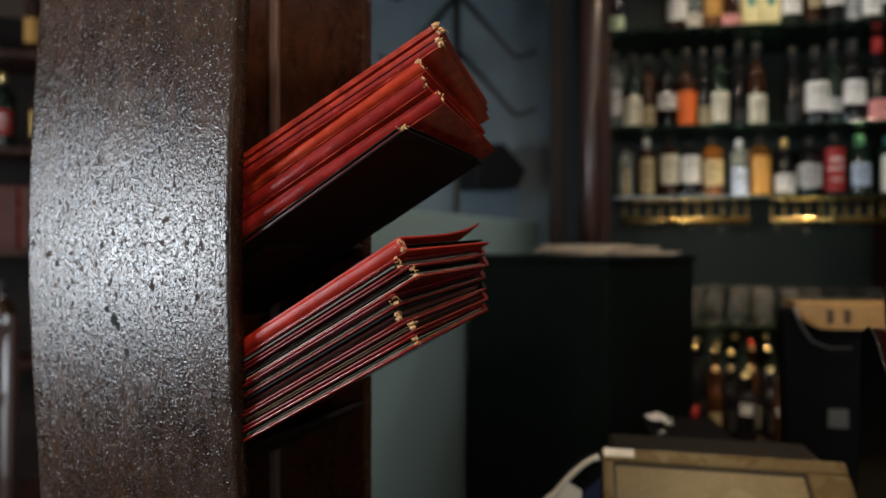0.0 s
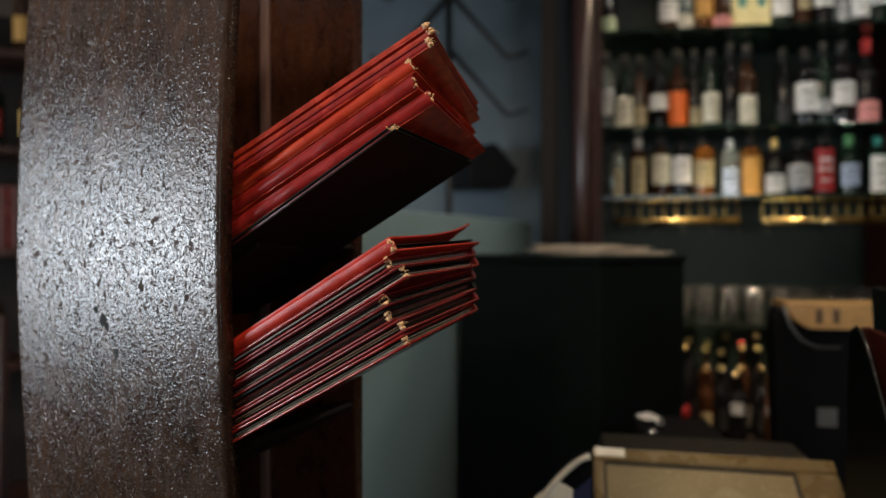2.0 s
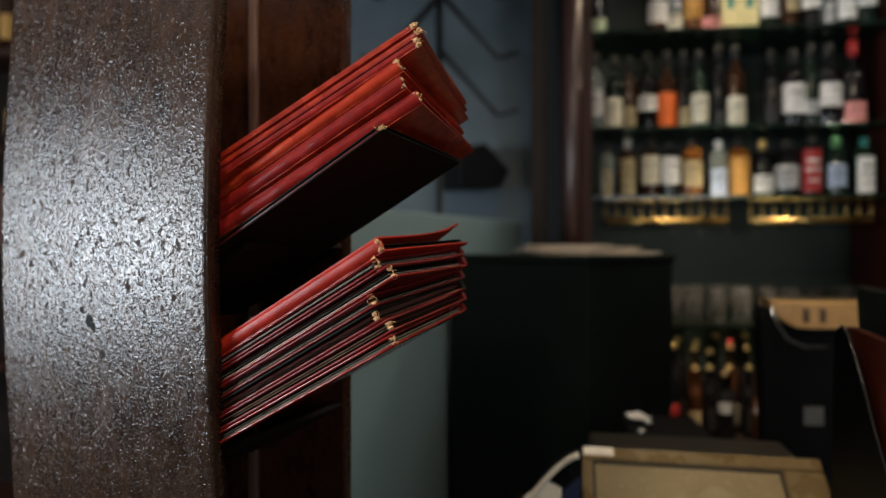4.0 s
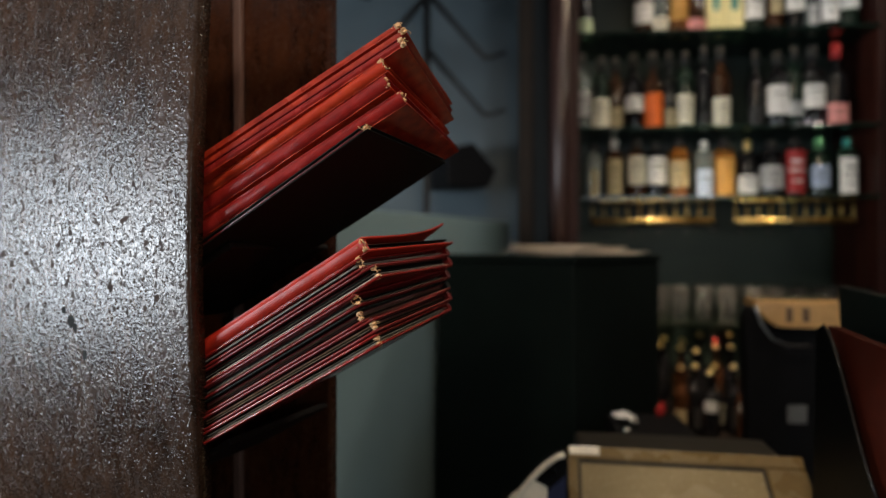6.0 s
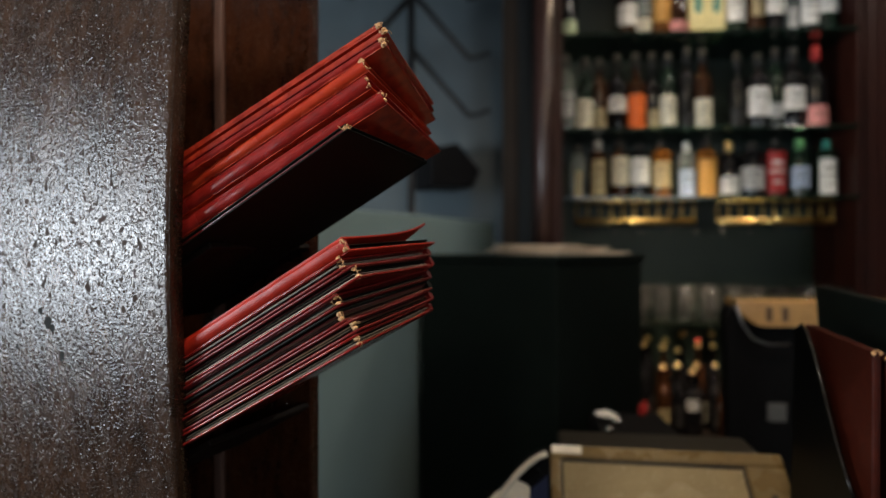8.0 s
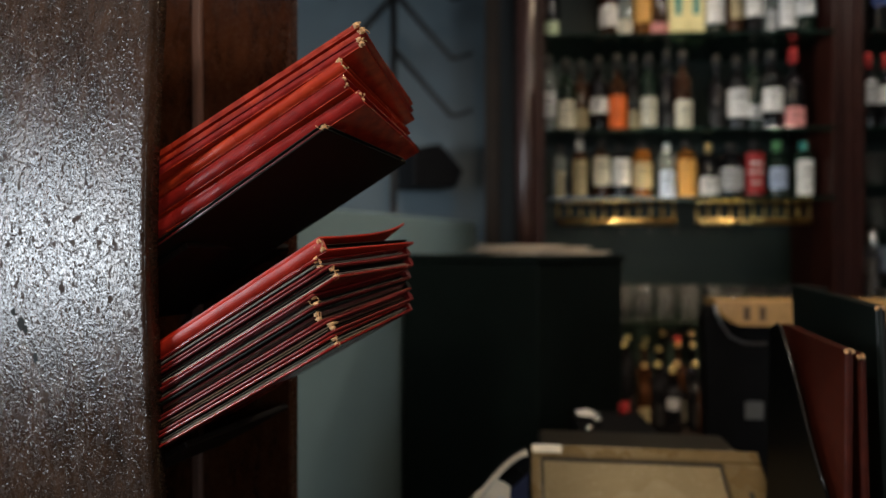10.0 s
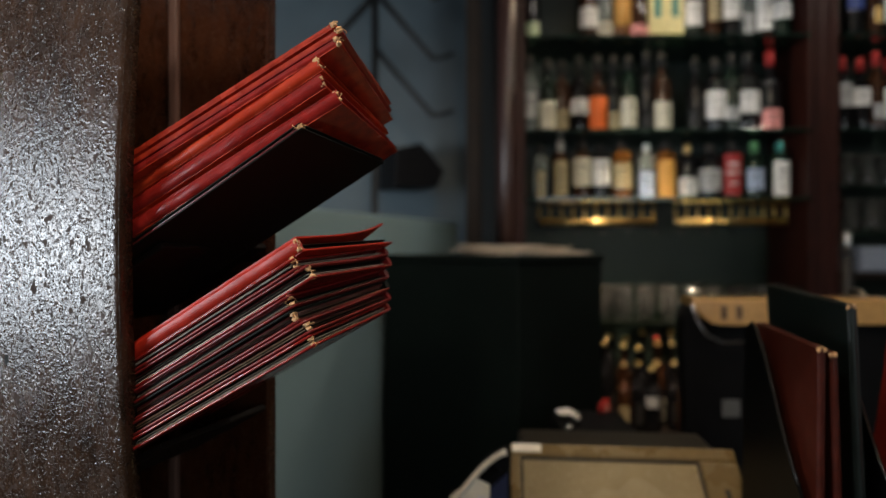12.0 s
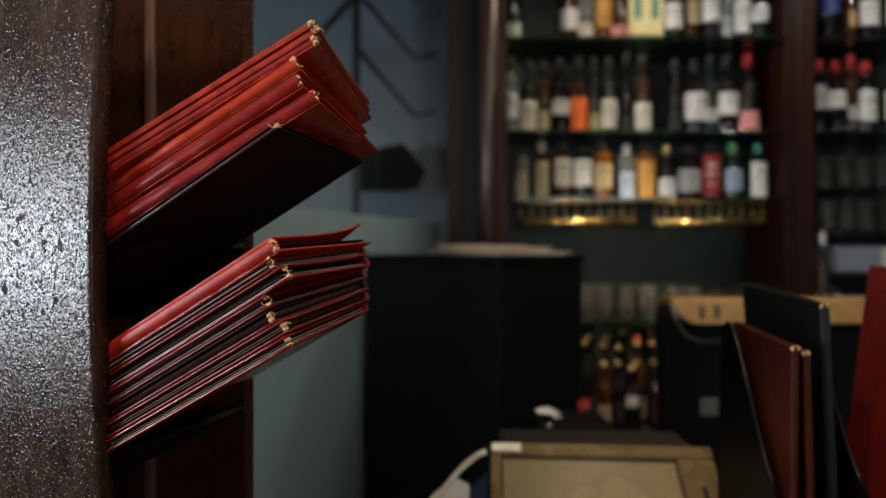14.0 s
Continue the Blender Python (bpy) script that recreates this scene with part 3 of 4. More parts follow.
part("end_post", box(0.048, 0.098, 2.155, 2.24, -1.5, 1.35, 0.004), M_SHELFWOOD, bar, "dark brown wooden end post")
pilaster(1.243, 1.350, 2.30)
pilaster(2.40, 2.53)
part("back_panel", box(0.246, 1.242, 2.60, 2.62, -0.62, 1.35), M_BACKGLASS, bar, "green-grey glossy back panel")
part("back_panel", box(1.351, 2.399, 2.60, 2.62, -0.62, 1.35), M_BACKGLASS, bar, "green-grey glossy back panel")
part("cornice", box(0.08, 2.55, 2.08, 2.62, 1.351, 1.399, 0.006), M_BARWOOD, bar)
part("base_cabinet", box(0.08, 2.55, 2.16, 2.62, -1.5, -0.661, 0.004), M_BARWOOD, bar)
part("worktop", box(0.06, 2.57, 2.02, 2.62, -0.66, -0.63, 0.006), M_SHELFWOOD, bar, "dark wooden worktop")
for a0, a1 in ((0.246, 1.242), (1.351, 2.399)):
    for z in SHELF_Z if a0 < 1 else (*SHELF_Z[:2], 0.06):
        tagged(part("glass_shelf", box(a0 + 0.002, a1 - 0.002, 2.27, 2.598, z - 0.012, z, 0.002), M_SHELFGLASS, bar), "thick green-edged glass shelf").visible_shadow = False
    part("glass_shelf", box(a0 + 0.002, a1 - 0.002, 2.24, 2.598, -0.262, -0.25, 0.002), M_SHELFGLASSDARK, bar, "thick green-edged glass shelf").visible_shadow = False
# brass gallery rails before the lowest bottle shelf
for a0, a1 in ((0.300, 0.705), (0.775, 1.160)):
    rail = thing("gallery_rail", BAR @ pose(a0, 2.285, 0.0), "polished brass gallery rail along a bottle shelf", "rail", "gallery rails")
    L = a1 - a0
    part("rail_bar", tube([(0, 0, 0.165), (L, 0, 0.165)], 0.006, 12), M_BRASS, rail, smooth=True)
    part("rail_bar", tube([(0, 0, 0.094), (L, 0, 0.094)], 0.0105, 12), M_BRASS, rail, smooth=True)
    for q in range(11):
        x = 0.004 + (L - 0.008) * q / 10
        part("rail_post", lathe([(0, 0.086), (0.003, 0.086), (0.0025, 0.12), (0.0025, 0.155), (0.007, 0.16), (0.008, 0.167), (0.005, 0.173), (0, 0.175)], 10), M_BRASS, rail, m=pose(x, 0, 0), smooth=True)

BODY = dict(clear=M_BOTCLEAR, brown=M_BOTBROWN, green=M_BOTGREEN, black=M_BOTBLACK, amber=M_BOTAMBER)
WORD = dict(clear="clear glass", brown="brown glass", green="dark green glass", black="black glass", amber="amber")


def bottle(m, height, radius, kind, lab_z, lab_w, colour, cap, seed=0, squat=False, stopper=False, group="bottles on the back bar"):
    r = random.Random(seed)
    words = {"black": "dark"}.get(colour, colour)
    ob = thing("bottle", m, WORD[kind] + " bottle, " + words + " label, " + ("dark" if cap == "black" else cap) + " cap", "bottle", group)
    sh = r.choice((0.74, 0.78)) if squat else r.choice((0.58, 0.62, 0.66))
    nr = r.uniform(0.30, 0.40) * radius
    prof = [(0, 0.002), (radius * 0.8, 0.0), (radius * 0.97, 0.004), (radius, 0.010), (radius, height * sh)]
    top = height * (sh + (0.1 if squat else r.uniform(0.12, 0.18)))
    for q in range(1, 6):
        a = q / 5
        prof.append((radius + (nr - radius) * (0.5 - 0.5 * math.cos(math.pi * a)), height * sh + (top - height * sh) * a))
    prof += [(nr * 0.95, height * 0.95), (nr * 1.15, height * 0.955), (nr * 1.15, height * 0.985), (0, height * 0.985)]
    part("body", lathe(prof, 20), BODY[kind], ob, smooth=True)
    z0, z1 = lab_z
    z0, z1 = max(0.006, z0), min(z1, height * sh - 0.002)
    if z1 - z0 > 0.008:
        half = min(1.45, math.asin(min(0.98, lab_w / (2 * radius + 1e-6))))
        bm = bmesh.new()
        cells = 10
        prev = None
        for q in range(cells + 1):
            a = -math.pi / 2 - half + 2 * half * q / cells
            ring = [bm.verts.new((rr * math.cos(a), rr * math.sin(a), z)) for rr, z in ((radius + 0.0003, z0), (radius + 0.0012, z0), (radius + 0.0012, z1), (radius + 0.0003, z1))]
            if prev:
                for k in range(4):
                    bm.faces.new((prev[k], ring[k], ring[(k + 1) % 4], prev[(k + 1) % 4]))
            else:
                bm.faces.new(ring)
            prev = ring
        bm.faces.new(list(reversed(prev)))
        lab = part("label", bm, label_mat(colour, COL[colour]), ob, colour + " paper label" if colour != "black" else "dark label")
        # printed bars on the label
        hgt = z1 - z0
        if colour in ("white", "cream", "grey", "pink", "blue", "red", "tan") and hgt > 0.04:
            for zz, hb, wd in ((0.70, 0.07, 0.55), (0.5, 0.05, 0.7), (0.25, 0.04, 0.45)):
                bm = bmesh.new()
                prev = None
                for q in range(5):
                    a = -math.pi / 2 + half * wd * (q / 2 - 1)
                    ring = [bm.verts.new((rr * math.cos(a), rr * math.sin(a), z)) for rr, z in
                            ((radius + 0.0013, z0 + hgt * zz), (radius + 0.0017, z0 + hgt * zz), (radius + 0.0017, z0 + hgt * (zz + hb)), (radius + 0.0013, z0 + hgt * (zz + hb)))]
                    if prev:
                        for k in range(4):
                            bm.faces.new((prev[k], ring[k], ring[(k + 1) % 4], prev[(k + 1) % 4]))
                    else:
                        bm.faces.new(ring)
                    prev = ring
                bm.faces.new(list(reversed(prev)))
                part("print_bar", bm, label_mat("black" if colour != "red" else "white", COL["black"] if colour != "red" else COL["white"]), lab)
    if stopper:
        ball = 0.0105
        dome = [(ball * math.sin(math.pi * (0.15 + 0.85 * k / 9)), height - ball * math.cos(math.pi * (0.15 + 0.85 * k / 9))) for k in range(9)]
        part("cap", lathe([(nr * 0.8, height * 0.955), (nr * 0.9, height - ball)] + dome + [(0, height + ball)], 18),
             M_GOLDFOIL if cap in ("gold", "black") else label_mat(cap, COL[cap]), ob, "polished round stopper", smooth=True)
        return ob
    part("cap", lathe([(nr * 1.0, height * 0.82), (nr * 1.2, height * 0.823), (nr * 1.22, height), (0, height + 0.001)], 16), M_GOLDFOIL if cap == "gold" else label_mat(cap, COL[cap]), ob, smooth=True)
    return ob

TOP_ROW = [
    (0.293, 0.002, 0.078, 0.046, 'black', 'mint', 'red'),
    (0.499, 0.058, 0.132, 0.066, 'brown', 'white', 'gold'),
    (0.556, 0.025, 0.078, 0.049, 'clear', 'cream', 'gold'),
    (0.622, 0.066, 0.169, 0.058, 'amber', 'amber', 'black'),
    (0.680, 0.012, 0.068, 0.062, 'brown', 'pink', 'gold'),
    (0.880, 0.062, 0.152, 0.058, 'green', 'white', 'black'),
    (0.949, 0.078, 0.161, 0.041, 'brown', 'tan', 'gold'),
    (1.017, 0.086, 0.173, 0.058, 'black', 'white', 'black'),
    (1.069, 0.025, 0.103, 0.033, 'clear', 'grey', 'white'),
    (1.131, 0.045, 0.169, 0.058, 'black', 'white', 'black'),
    (1.199, 0.086, 0.144, 0.062, 'green', 'white', 'gold'),
]
MIDDLE_ROW = [
    (0.283, 0.058, 0.150, 0.049, 'clear', 'grey', 'black'),
    (0.349, 0.021, 0.119, 0.058, 'green', 'cream', 'black'),
    (0.400, 0.002, 0.086, 0.041, 'brown', 'tan', 'black'),
    (0.464, 0.074, 0.128, 0.062, 'black', 'white', 'black'),
    (0.532, 0.016, 0.136, 0.062, 'brown', 'orange', 'black'),
    (0.589, 0.016, 0.078, 0.037, 'black', 'tan', 'black'),
    (0.643, 0.025, 0.128, 0.054, 'green', 'cream', 'black'),
    (0.709, 0.006, 0.068, 0.037, 'black', 'black', 'black'),
    (0.766, 0.002, 0.115, 0.058, 'brown', 'cream', 'black'),
    (0.886, 0.012, 0.078, 0.045, 'black', 'black', 'black'),
    (0.964, 0.054, 0.154, 0.074, 'black', 'white', 'black'),
    (1.017, 0.049, 0.095, 0.045, 'green', 'grey', 'black'),
    (1.079, 0.074, 0.154, 0.078, 'black', 'white', 'black'),
    (1.159, 0.004, 0.086, 0.070, 'black', 'pink', 'red'),
]
LOW_ROW = [
    (0.324, 0.006, 0.099, 0.023, 'clear', 'tan', 'black'),
    (0.396, 0.012, 0.140, 0.045, 'brown', 'tan', 'grey'),
    (0.474, 0.049, 0.150, 0.058, 'brown', 'cream', 'black'),
    (0.544, 0.051, 0.144, 0.062, 'black', 'white', 'black'),
    (0.622, 0.041, 0.130, 0.062, 'amber', 'tan', 'black'),
    (0.709, 0.002, 0.099, 0.049, 'clear', 'blue', 'white'),
    (0.779, 0.002, 0.140, 0.062, 'amber', 'amber', 'black'),
    (0.859, 0.014, 0.076, 0.062, 'black', 'white', 'gold'),
    (0.941, 0.031, 0.109, 0.074, 'black', 'grey', 'black'),
    (1.019, 0.016, 0.165, 0.058, 'black', 'red', 'black'),
    (1.100, 0.035, 0.109, 0.058, 'green', 'blue', 'green'),
    (1.192, 0.012, 0.136, 0.058, 'green', 'white', 'teal'),
]
SIDE_TOP_ROW = [
    (1.456, 0.115, 0.181, 0.062, 'black', 'navy', 'black'),
    (1.528, 0.066, 0.123, 0.021, 'brown', 'gold', 'white'),
    (1.600, 0.074, 0.173, 0.066, 'black', 'white', 'black'),
    (1.692, 0.078, 0.173, 0.062, 'green', 'cream', 'red'),
]
SIDE_MIDDLE_ROW = [
    (1.415, 0.095, 0.177, 0.041, 'black', 'grey', 'red'),
    (1.481, 0.099, 0.169, 0.062, 'black', 'white', 'red'),
    (1.534, 0.054, 0.103, 0.037, 'brown', 'grey', 'red'),
    (1.592, 0.051, 0.161, 0.070, 'black', 'white', 'red'),
    (1.692, 0.058, 0.161, 0.062, 'green', 'cream', 'black'),
]


rnd = random.Random(11)
for z, table, lo, hi in ((SHELF_Z[0], TOP_ROW, 0.28, 0.31), (SHELF_Z[1], MIDDLE_ROW, 0.27, 0.305), (SHELF_Z[2], LOW_ROW, 0.20, 0.215),
                         (SHELF_Z[0], SIDE_TOP_ROW, 0.28, 0.31), (SHELF_Z[1], SIDE_MIDDLE_ROW, 0.27, 0.30)):
    for a, z0, z1, lw, kind, colour, cap in table:
        rad = max(0.030, lw / 2 + 0.004) if lw > 0.03 else 0.026
        h = rnd.uniform(lo, hi)
        bottle(BAR @ pose(a, 2.37 + rad, z + 0.0005, 0, 0, rnd.uniform(-8, 8)), h, min(rad, 0.044), kind, (z0, z1), lw, colour, cap, seed=int(a * 1000), squat=table is LOW_ROW)
# cartons on the top shelf
for a in (0.748, 0.812):
    carton = thing("gift_carton", BAR @ pose(a, 2.42, SHELF_Z[0] + 0.0005), "pale yellow gift carton with a teal band, on a bar shelf", "carton", "gift cartons")
    body = part("box_body", box(-0.030, 0.030, -0.03, 0.03, 0, 0.25, 0.002), label_mat("yellow", COL["yellow"]), carton)
    part("band", box(-0.012, 0.012, -0.0312, -0.0302, 0.10, 0.25), label_mat("teal", COL["teal"]), carton)


def goblet(m, h, r, label, group):
    ob = thing("glass", m, label, "glass", group)
    part("bowl", lathe([(0, 0.0), (r * 0.82, 0.0), (r * 0.86, 0.003), (r, h), (r - 0.0022, h), (r * 0.86 - 0.002, 0.008), (0, 0.008)], 20), M_TUMBLER, ob, smooth=True)
    return ob


# tumblers on the low glass shelf, upside-down tumblers in the side bay
rnd = random.Random(3)
first = None
for row, b in ((0, 2.36), (1, 2.46)):
    for q in range(10):
        m = BAR @ pose(0.53 + 0.082 * q + 0.03 * row + rnd.uniform(-0.006, 0.006), b, -0.2495)
        if first is None:
            first = goblet(m, 0.115, 0.034, "clear glass tumbler on a glass shelf", "tumblers on the low shelf")
        else:
            copy_thing(first, m)
part_tumbler = goblet(BAR @ pose(1.43, 2.38, 0.0605), 0.12, 0.033, "clear glass tumbler on a bar shelf", "tumblers in the side bay")
for b in (2.38, 2.47):
    for q in range(5):
        if b > 2.4 or q > 0:
            copy_thing(part_tumbler, BAR @ pose(1.43 + 0.075 * q + rnd.uniform(-0.005, 0.005), b, 0.0605))
upper_shelf = tagged(part("tumbler_shelf", box(1.353, 2.397, 2.30, 2.598, 0.212, 0.22, 0.002), M_SHELFGLASS, bar), "thin glass shelf")
upper_shelf.visible_shadow = False
for q in range(5):
    copy_thing(part_tumbler, BAR @ pose(1.43 + 0.075 * q, 2.40, 0.2205))
# liqueur bottles crowded on the worktop
rnd = random.Random(21)
CROWD = [(0.583, 2.22, 0.235, "tan", "gold"), (0.641, 2.265, 0.232, "black", "gold"), (0.672, 2.205, 0.222, "white", "gold"),
         (0.706, 2.27, 0.232, "black", "gold"), (0.768, 2.27, 0.232, "black", "gold"), (0.784, 2.208, 0.222, "white", "gold")]
for q in range(8):
    CROWD.append((0.545 + 0.058 * q + rnd.uniform(-0.008, 0.008), 2.325, rnd.uniform(0.27, 0.30), rnd.choice(("tan", "black", "red", "cream")), ("gold", "gold", "black", "gold", "gold", "gold", "gold", "gold")[q]))
    CROWD.append((0.570 + 0.058 * q + rnd.uniform(-0.008, 0.008), 2.39, rnd.uniform(0.30, 0.335), rnd.choice(("tan", "black", "amber")), ("gold", "black", "gold", "red", "gold", "gold", "gold", "gold")[q]))
for q, (a, b, h, colour, cap) in enumerate(CROWD):
    # white labels are drawn grey here to offset the narrow lamp's strong light
    bottle(BAR @ pose(a, b, -0.6295, 0, 0, rnd.uniform(-20, 20)), h, 0.0235 if colour != "white" else 0.0265, rnd.choice(("brown", "black", "black")),
           (0.10, 0.175) if colour == "white" else (0.03, 0.10), 0.036 if colour == "white" else 0.032, "grey" if colour == "white" else colour, cap, seed=q + 400, stopper=True, group="liqueur bottles on the worktop")
# small beer-tap like pourers under the rails
for q in range(9):
    ob = thing("hook", BAR @ pose(0.345 + 0.09 * q, 2.285, 0.0858), "small black hook under a glass shelf", "hook", "hooks under the shelf")
    part("shank", tube([(0, 0, 0), (0, 0, -0.022), (0, -0.006, -0.03), (0, -0.014, -0.028)], 0.004, 8), M_IRON, ob)
# grey folder box and a white cup in the side bay
ob = thing("file_box", BAR @ pose(1.50, 2.3, -0.08), "slate blue card box on the bar shelf", "box")
part("box_body", box(-0.075, 0.085, 0, 0.2, 0, 0.075, 0.004), material("slate_card", (0.22, 0.26, 0.34), 0.6, vary=0.1), ob)
part("lid", box(-0.078, 0.088, -0.002, 0.203, 0.0752, 0.088, 0.003), material("slate_card_lid", (0.25, 0.29, 0.37), 0.6, vary=0.1), ob)
ob = thing("cup", BAR @ pose(1.63, 2.33, -0.08), "white ceramic cup on the bar shelf", "cup")
part("bowl", lathe([(0, 0), (0.026, 0), (0.036, 0.03), (0.04, 0.085), (0.037, 0.085), (0.033, 0.03), (0, 0.008)], 24), M_WHITE, ob, smooth=True)
part("handle", tube([(0.037, 0, 0.07), (0.058, 0, 0.065), (0.06, 0, 0.04), (0.036, 0, 0.028)], 0.005, 10), M_WHITE, ob)
part("mid_shelf", box(1.353, 2.397, 2.2, 2.598, -0.10, -0.081, 0.003), M_SHELFWOOD, bar)

# beer tap on the upright between the bays
ob = thing("beer_tap", BAR @ pose(1.235, 2.06, -0.6295), "slim steel beer tap column on the worktop", "beer tap")
part("column", lathe([(0, 0), (0.04, 0), (0.042, 0.01), (0.02, 0.02), (0.018, 0.60), (0.0, 0.61)], 20), M_IRON, ob, smooth=True)
part("spout", tube([(0, -0.015, 0.5), (0, -0.07, 0.5), (0, -0.09, 0.48), (0, -0.09, 0.44)], 0.008, 10), M_STEEL, ob, smooth=True)
part("handle", lathe([(0, 0), (0.008, 0), (0.011, 0.03), (0.013, 0.07), (0, 0.08)], 16), M_STEEL, ob, m=pose(0, 0, 0.61), smooth=True)

# ---- the service counter in front ----
counter = thing("service_counter", BAR, "dark wooden service counter below the till", "counter")
part("counter_top", box(0.0, 2.3, 0.62, 1.78, -0.66, -0.62, 0.006), M_SHELFWOOD, counter)
part("counter_front", box(0.03, 2.27, 0.66, 1.74, -1.5, -0.661), M_WOOD, counter)

# cabinet with papers
cab = thing("cabinet", pose(0.379, 1.5, 0, 0, 0, 42), "tall black-navy laminate cabinet", "cabinet")
part("body", box(0, 0.41, 0.0, 0.462, 0.0, EYE - 0.034, 0.004), M_NAVY, cab)
part("top_board", box(-0.006, 0.416, -0.006, 0.466, EYE - 0.0338, EYE - 0.016, 0.003), M_NAVY, cab)
rnd = random.Random(8)
for q in range(6):
    p = thing("paper_stack", pose(0.45 + 0.035 * math.sin(q * 2.1), 1.77 + 0.02 * q, EYE - 0.0157 + 0.0045 * q, 0, 0, 20 + 9 * q), "loose white papers lying on a cabinet", "papers", "papers on the cabinet")
    part("paper_sheaf", box(-0.14, 0.14, -0.1, 0.1, 0, 0.0042, 0.001), M_PAGE, p)

# coat stand by the blue-grey wall
stand = thing("coat_stand", pose(0.048, 2.28, 0), "black iron coat stand with drooping arms", "coat stand")
part("pole", tube([(0, 0, 0.02), (0, 0, 2.5)], 0.013, 14), M_IRON, stand, smooth=True)
part("base", lathe([(0, 0), (0.19, 0), (0.19, 0.012), (0.02, 0.03), (0, 0.03)], 28), M_IRON, stand)
for end_z, side in ((2.375, 1), (2.165, 1), (1.965, 1), (2.37, -1), (2.15, -1)):
    arm = [(0, 0, end_z + 0.236), (side * 0.19, -0.02, end_z + 0.012), (side * 0.202, -0.022, end_z), (side * 0.225, -0.024, end_z + 0.002), (side * 0.275, -0.028, end_z + 0.02)]
    part("arm", tube(arm, 0.0115, 10, taper=0.006), M_IRON, stand, smooth=True)
# black wall speaker
spk = thing("wall_speaker", pose(0.17, 2.36, EYE + 0.29, 0, 0, 18), "small black wedge loudspeaker on the wall", "loudspeaker")
part("cabinet", prism([(-0.08, 0.06), (0.02, 0.085), (0.11, -0.01), (0.08, -0.07), (-0.08, -0.075)], -0.08, 0.1, 0.006), M_PLASTIC, spk)

# ---- the till ----
TILL = BAR @ pose(0.335, 1.185, -0.371, 0, 0, -4)
till = thing("till_screen", TILL, "champagne-grey touch-screen till on the counter", "till")
bm = bmesh.new()
for x0, x1, y0, y1 in ((-0.206, 0.195, -0.018, 0.009), (-0.206, -0.187, -0.30, -0.0181), (0.128, 0.195, -0.30, -0.0181), (-0.1869, 0.1279, -0.30, -0.285)):
    box(x0, x1, y0, y1, -0.03, 0.0, 0.004, bm=bm)
FACE = pose(0, 0, 0, 38, 0, 0) @ pose(-0.009, 0.0085, 0)
part("bezel", bm, M_BEIGE, till, m=FACE)
part("screen", box(-0.186, 0.127, -0.284, -0.019, -0.014, -0.005, 0.001), M_SCREEN, till, "dusty glass touch screen", m=FACE)
# dark strips drawn for the shadow line between screen and bezel
for x0, x1, y0, y1 in ((-0.186, 0.127, -0.0235, -0.0192), (-0.186, -0.1835, -0.284, -0.0236), (0.1235, 0.127, -0.284, -0.0236)):
    part("shadow_gap", box(x0, x1, y0, y1, -0.0049, -0.002), M_DARKSLOT, till, m=FACE)
part("card_slot", box(0.158, 0.166, -0.12, -0.075, -0.001, 0.0012), M_DARKSLOT, till, m=FACE)
part("sticker", box(-0.203, -0.150, -0.0105, 0.0065, 0.0003, 0.0012), M_STICKER, till, "cream sticker", m=FACE)
part("housing", prism([(-0.19, -0.004), (0.165, -0.004), (0.185, -0.24), (-0.19, -0.24)], 0.004, 0.12, 0.008), M_HOUSING, till, "olive-brown rear housing", m=pose(-0.009, 0.010, 0.010))
part("stand", box(-0.1, 0.1, 0.0, 0.11, -0.248, -0.2, 0.004), M_PLASTIC, till)
# keypad with coloured keys beside the till
kp = thing("card_keypad", BAR @ pose(0, 1.10, 0), "off-white card terminal with a curved rim beside the till", "card terminal")
arc = [(-0.008 + 0.114 * q / 10, -0.470 + 0.128 * (1 - (1 - q / 10) ** 1.5)) for q in range(11)]
part("rim", tube([(x, -0.004, z) for x, z in arc], 0.0052, 10), M_STICKER, kp, "off-white curved rim", smooth=True)
part("shell", prism(arc + [(0.112, -0.345), (0.112, -0.60), (-0.012, -0.60)], 0.004, 0.035, 0.002), M_PLASTIC, kp, "black plastic shell")
part("display", prism([(0.052, -0.386), (0.082, -0.362), (0.096, -0.374), (0.067, -0.392)], -0.002, 0.0035), M_GLOSSBLACK, kp, "dark glossy display")
part("key_plate", prism([(0.022, -0.410), (0.058, -0.388), (0.078, -0.400), (0.074, -0.50), (0.008, -0.50), (0.008, -0.425)], -0.004, 0.0035, 0.001), M_STICKER, kp, "off-white key plate")
part("side_band", prism([(0.080, -0.404), (0.108, -0.378), (0.108, -0.50), (0.080, -0.50)], -0.003, 0.0035), label_mat("ink_blue", (0.012, 0.02, 0.07)), kp, "dark blue side band")
for q in range(9):
    x, z = 0.018 + 0.019 * (q % 3), -0.428 - 0.017 * (q // 3) + 0.006 * (q % 3)
    col = ("pink", "white", "white", "white", "grey", "white", "orange", "white", "red")[q]
    part("key", box(x, x + 0.014, -0.007, -0.0042, z - 0.012, z, 0.001), label_mat(col, COL[col]), kp)
part("foot", box(0.0, 0.112, 0.0, 0.06, -0.6198, -0.6005, 0.002), M_PLASTIC, kp)

# clutter behind the till
ob = thing("paper_napkin", BAR @ pose(0.279, 1.535, -0.384, 12, 5, 30), "crumpled white paper napkin on a black tray", "napkin")
bm = bmesh.new()
bmesh.ops.create_grid(bm, x_segments=14, y_segments=10, size=0.5)
for v in bm.verts:
    v.co = Vector((v.co.x * 0.045, v.co.y * 0.034, 0.012 * noise.noise(Vector((v.co.x * 5, v.co.y * 5, 3)))))
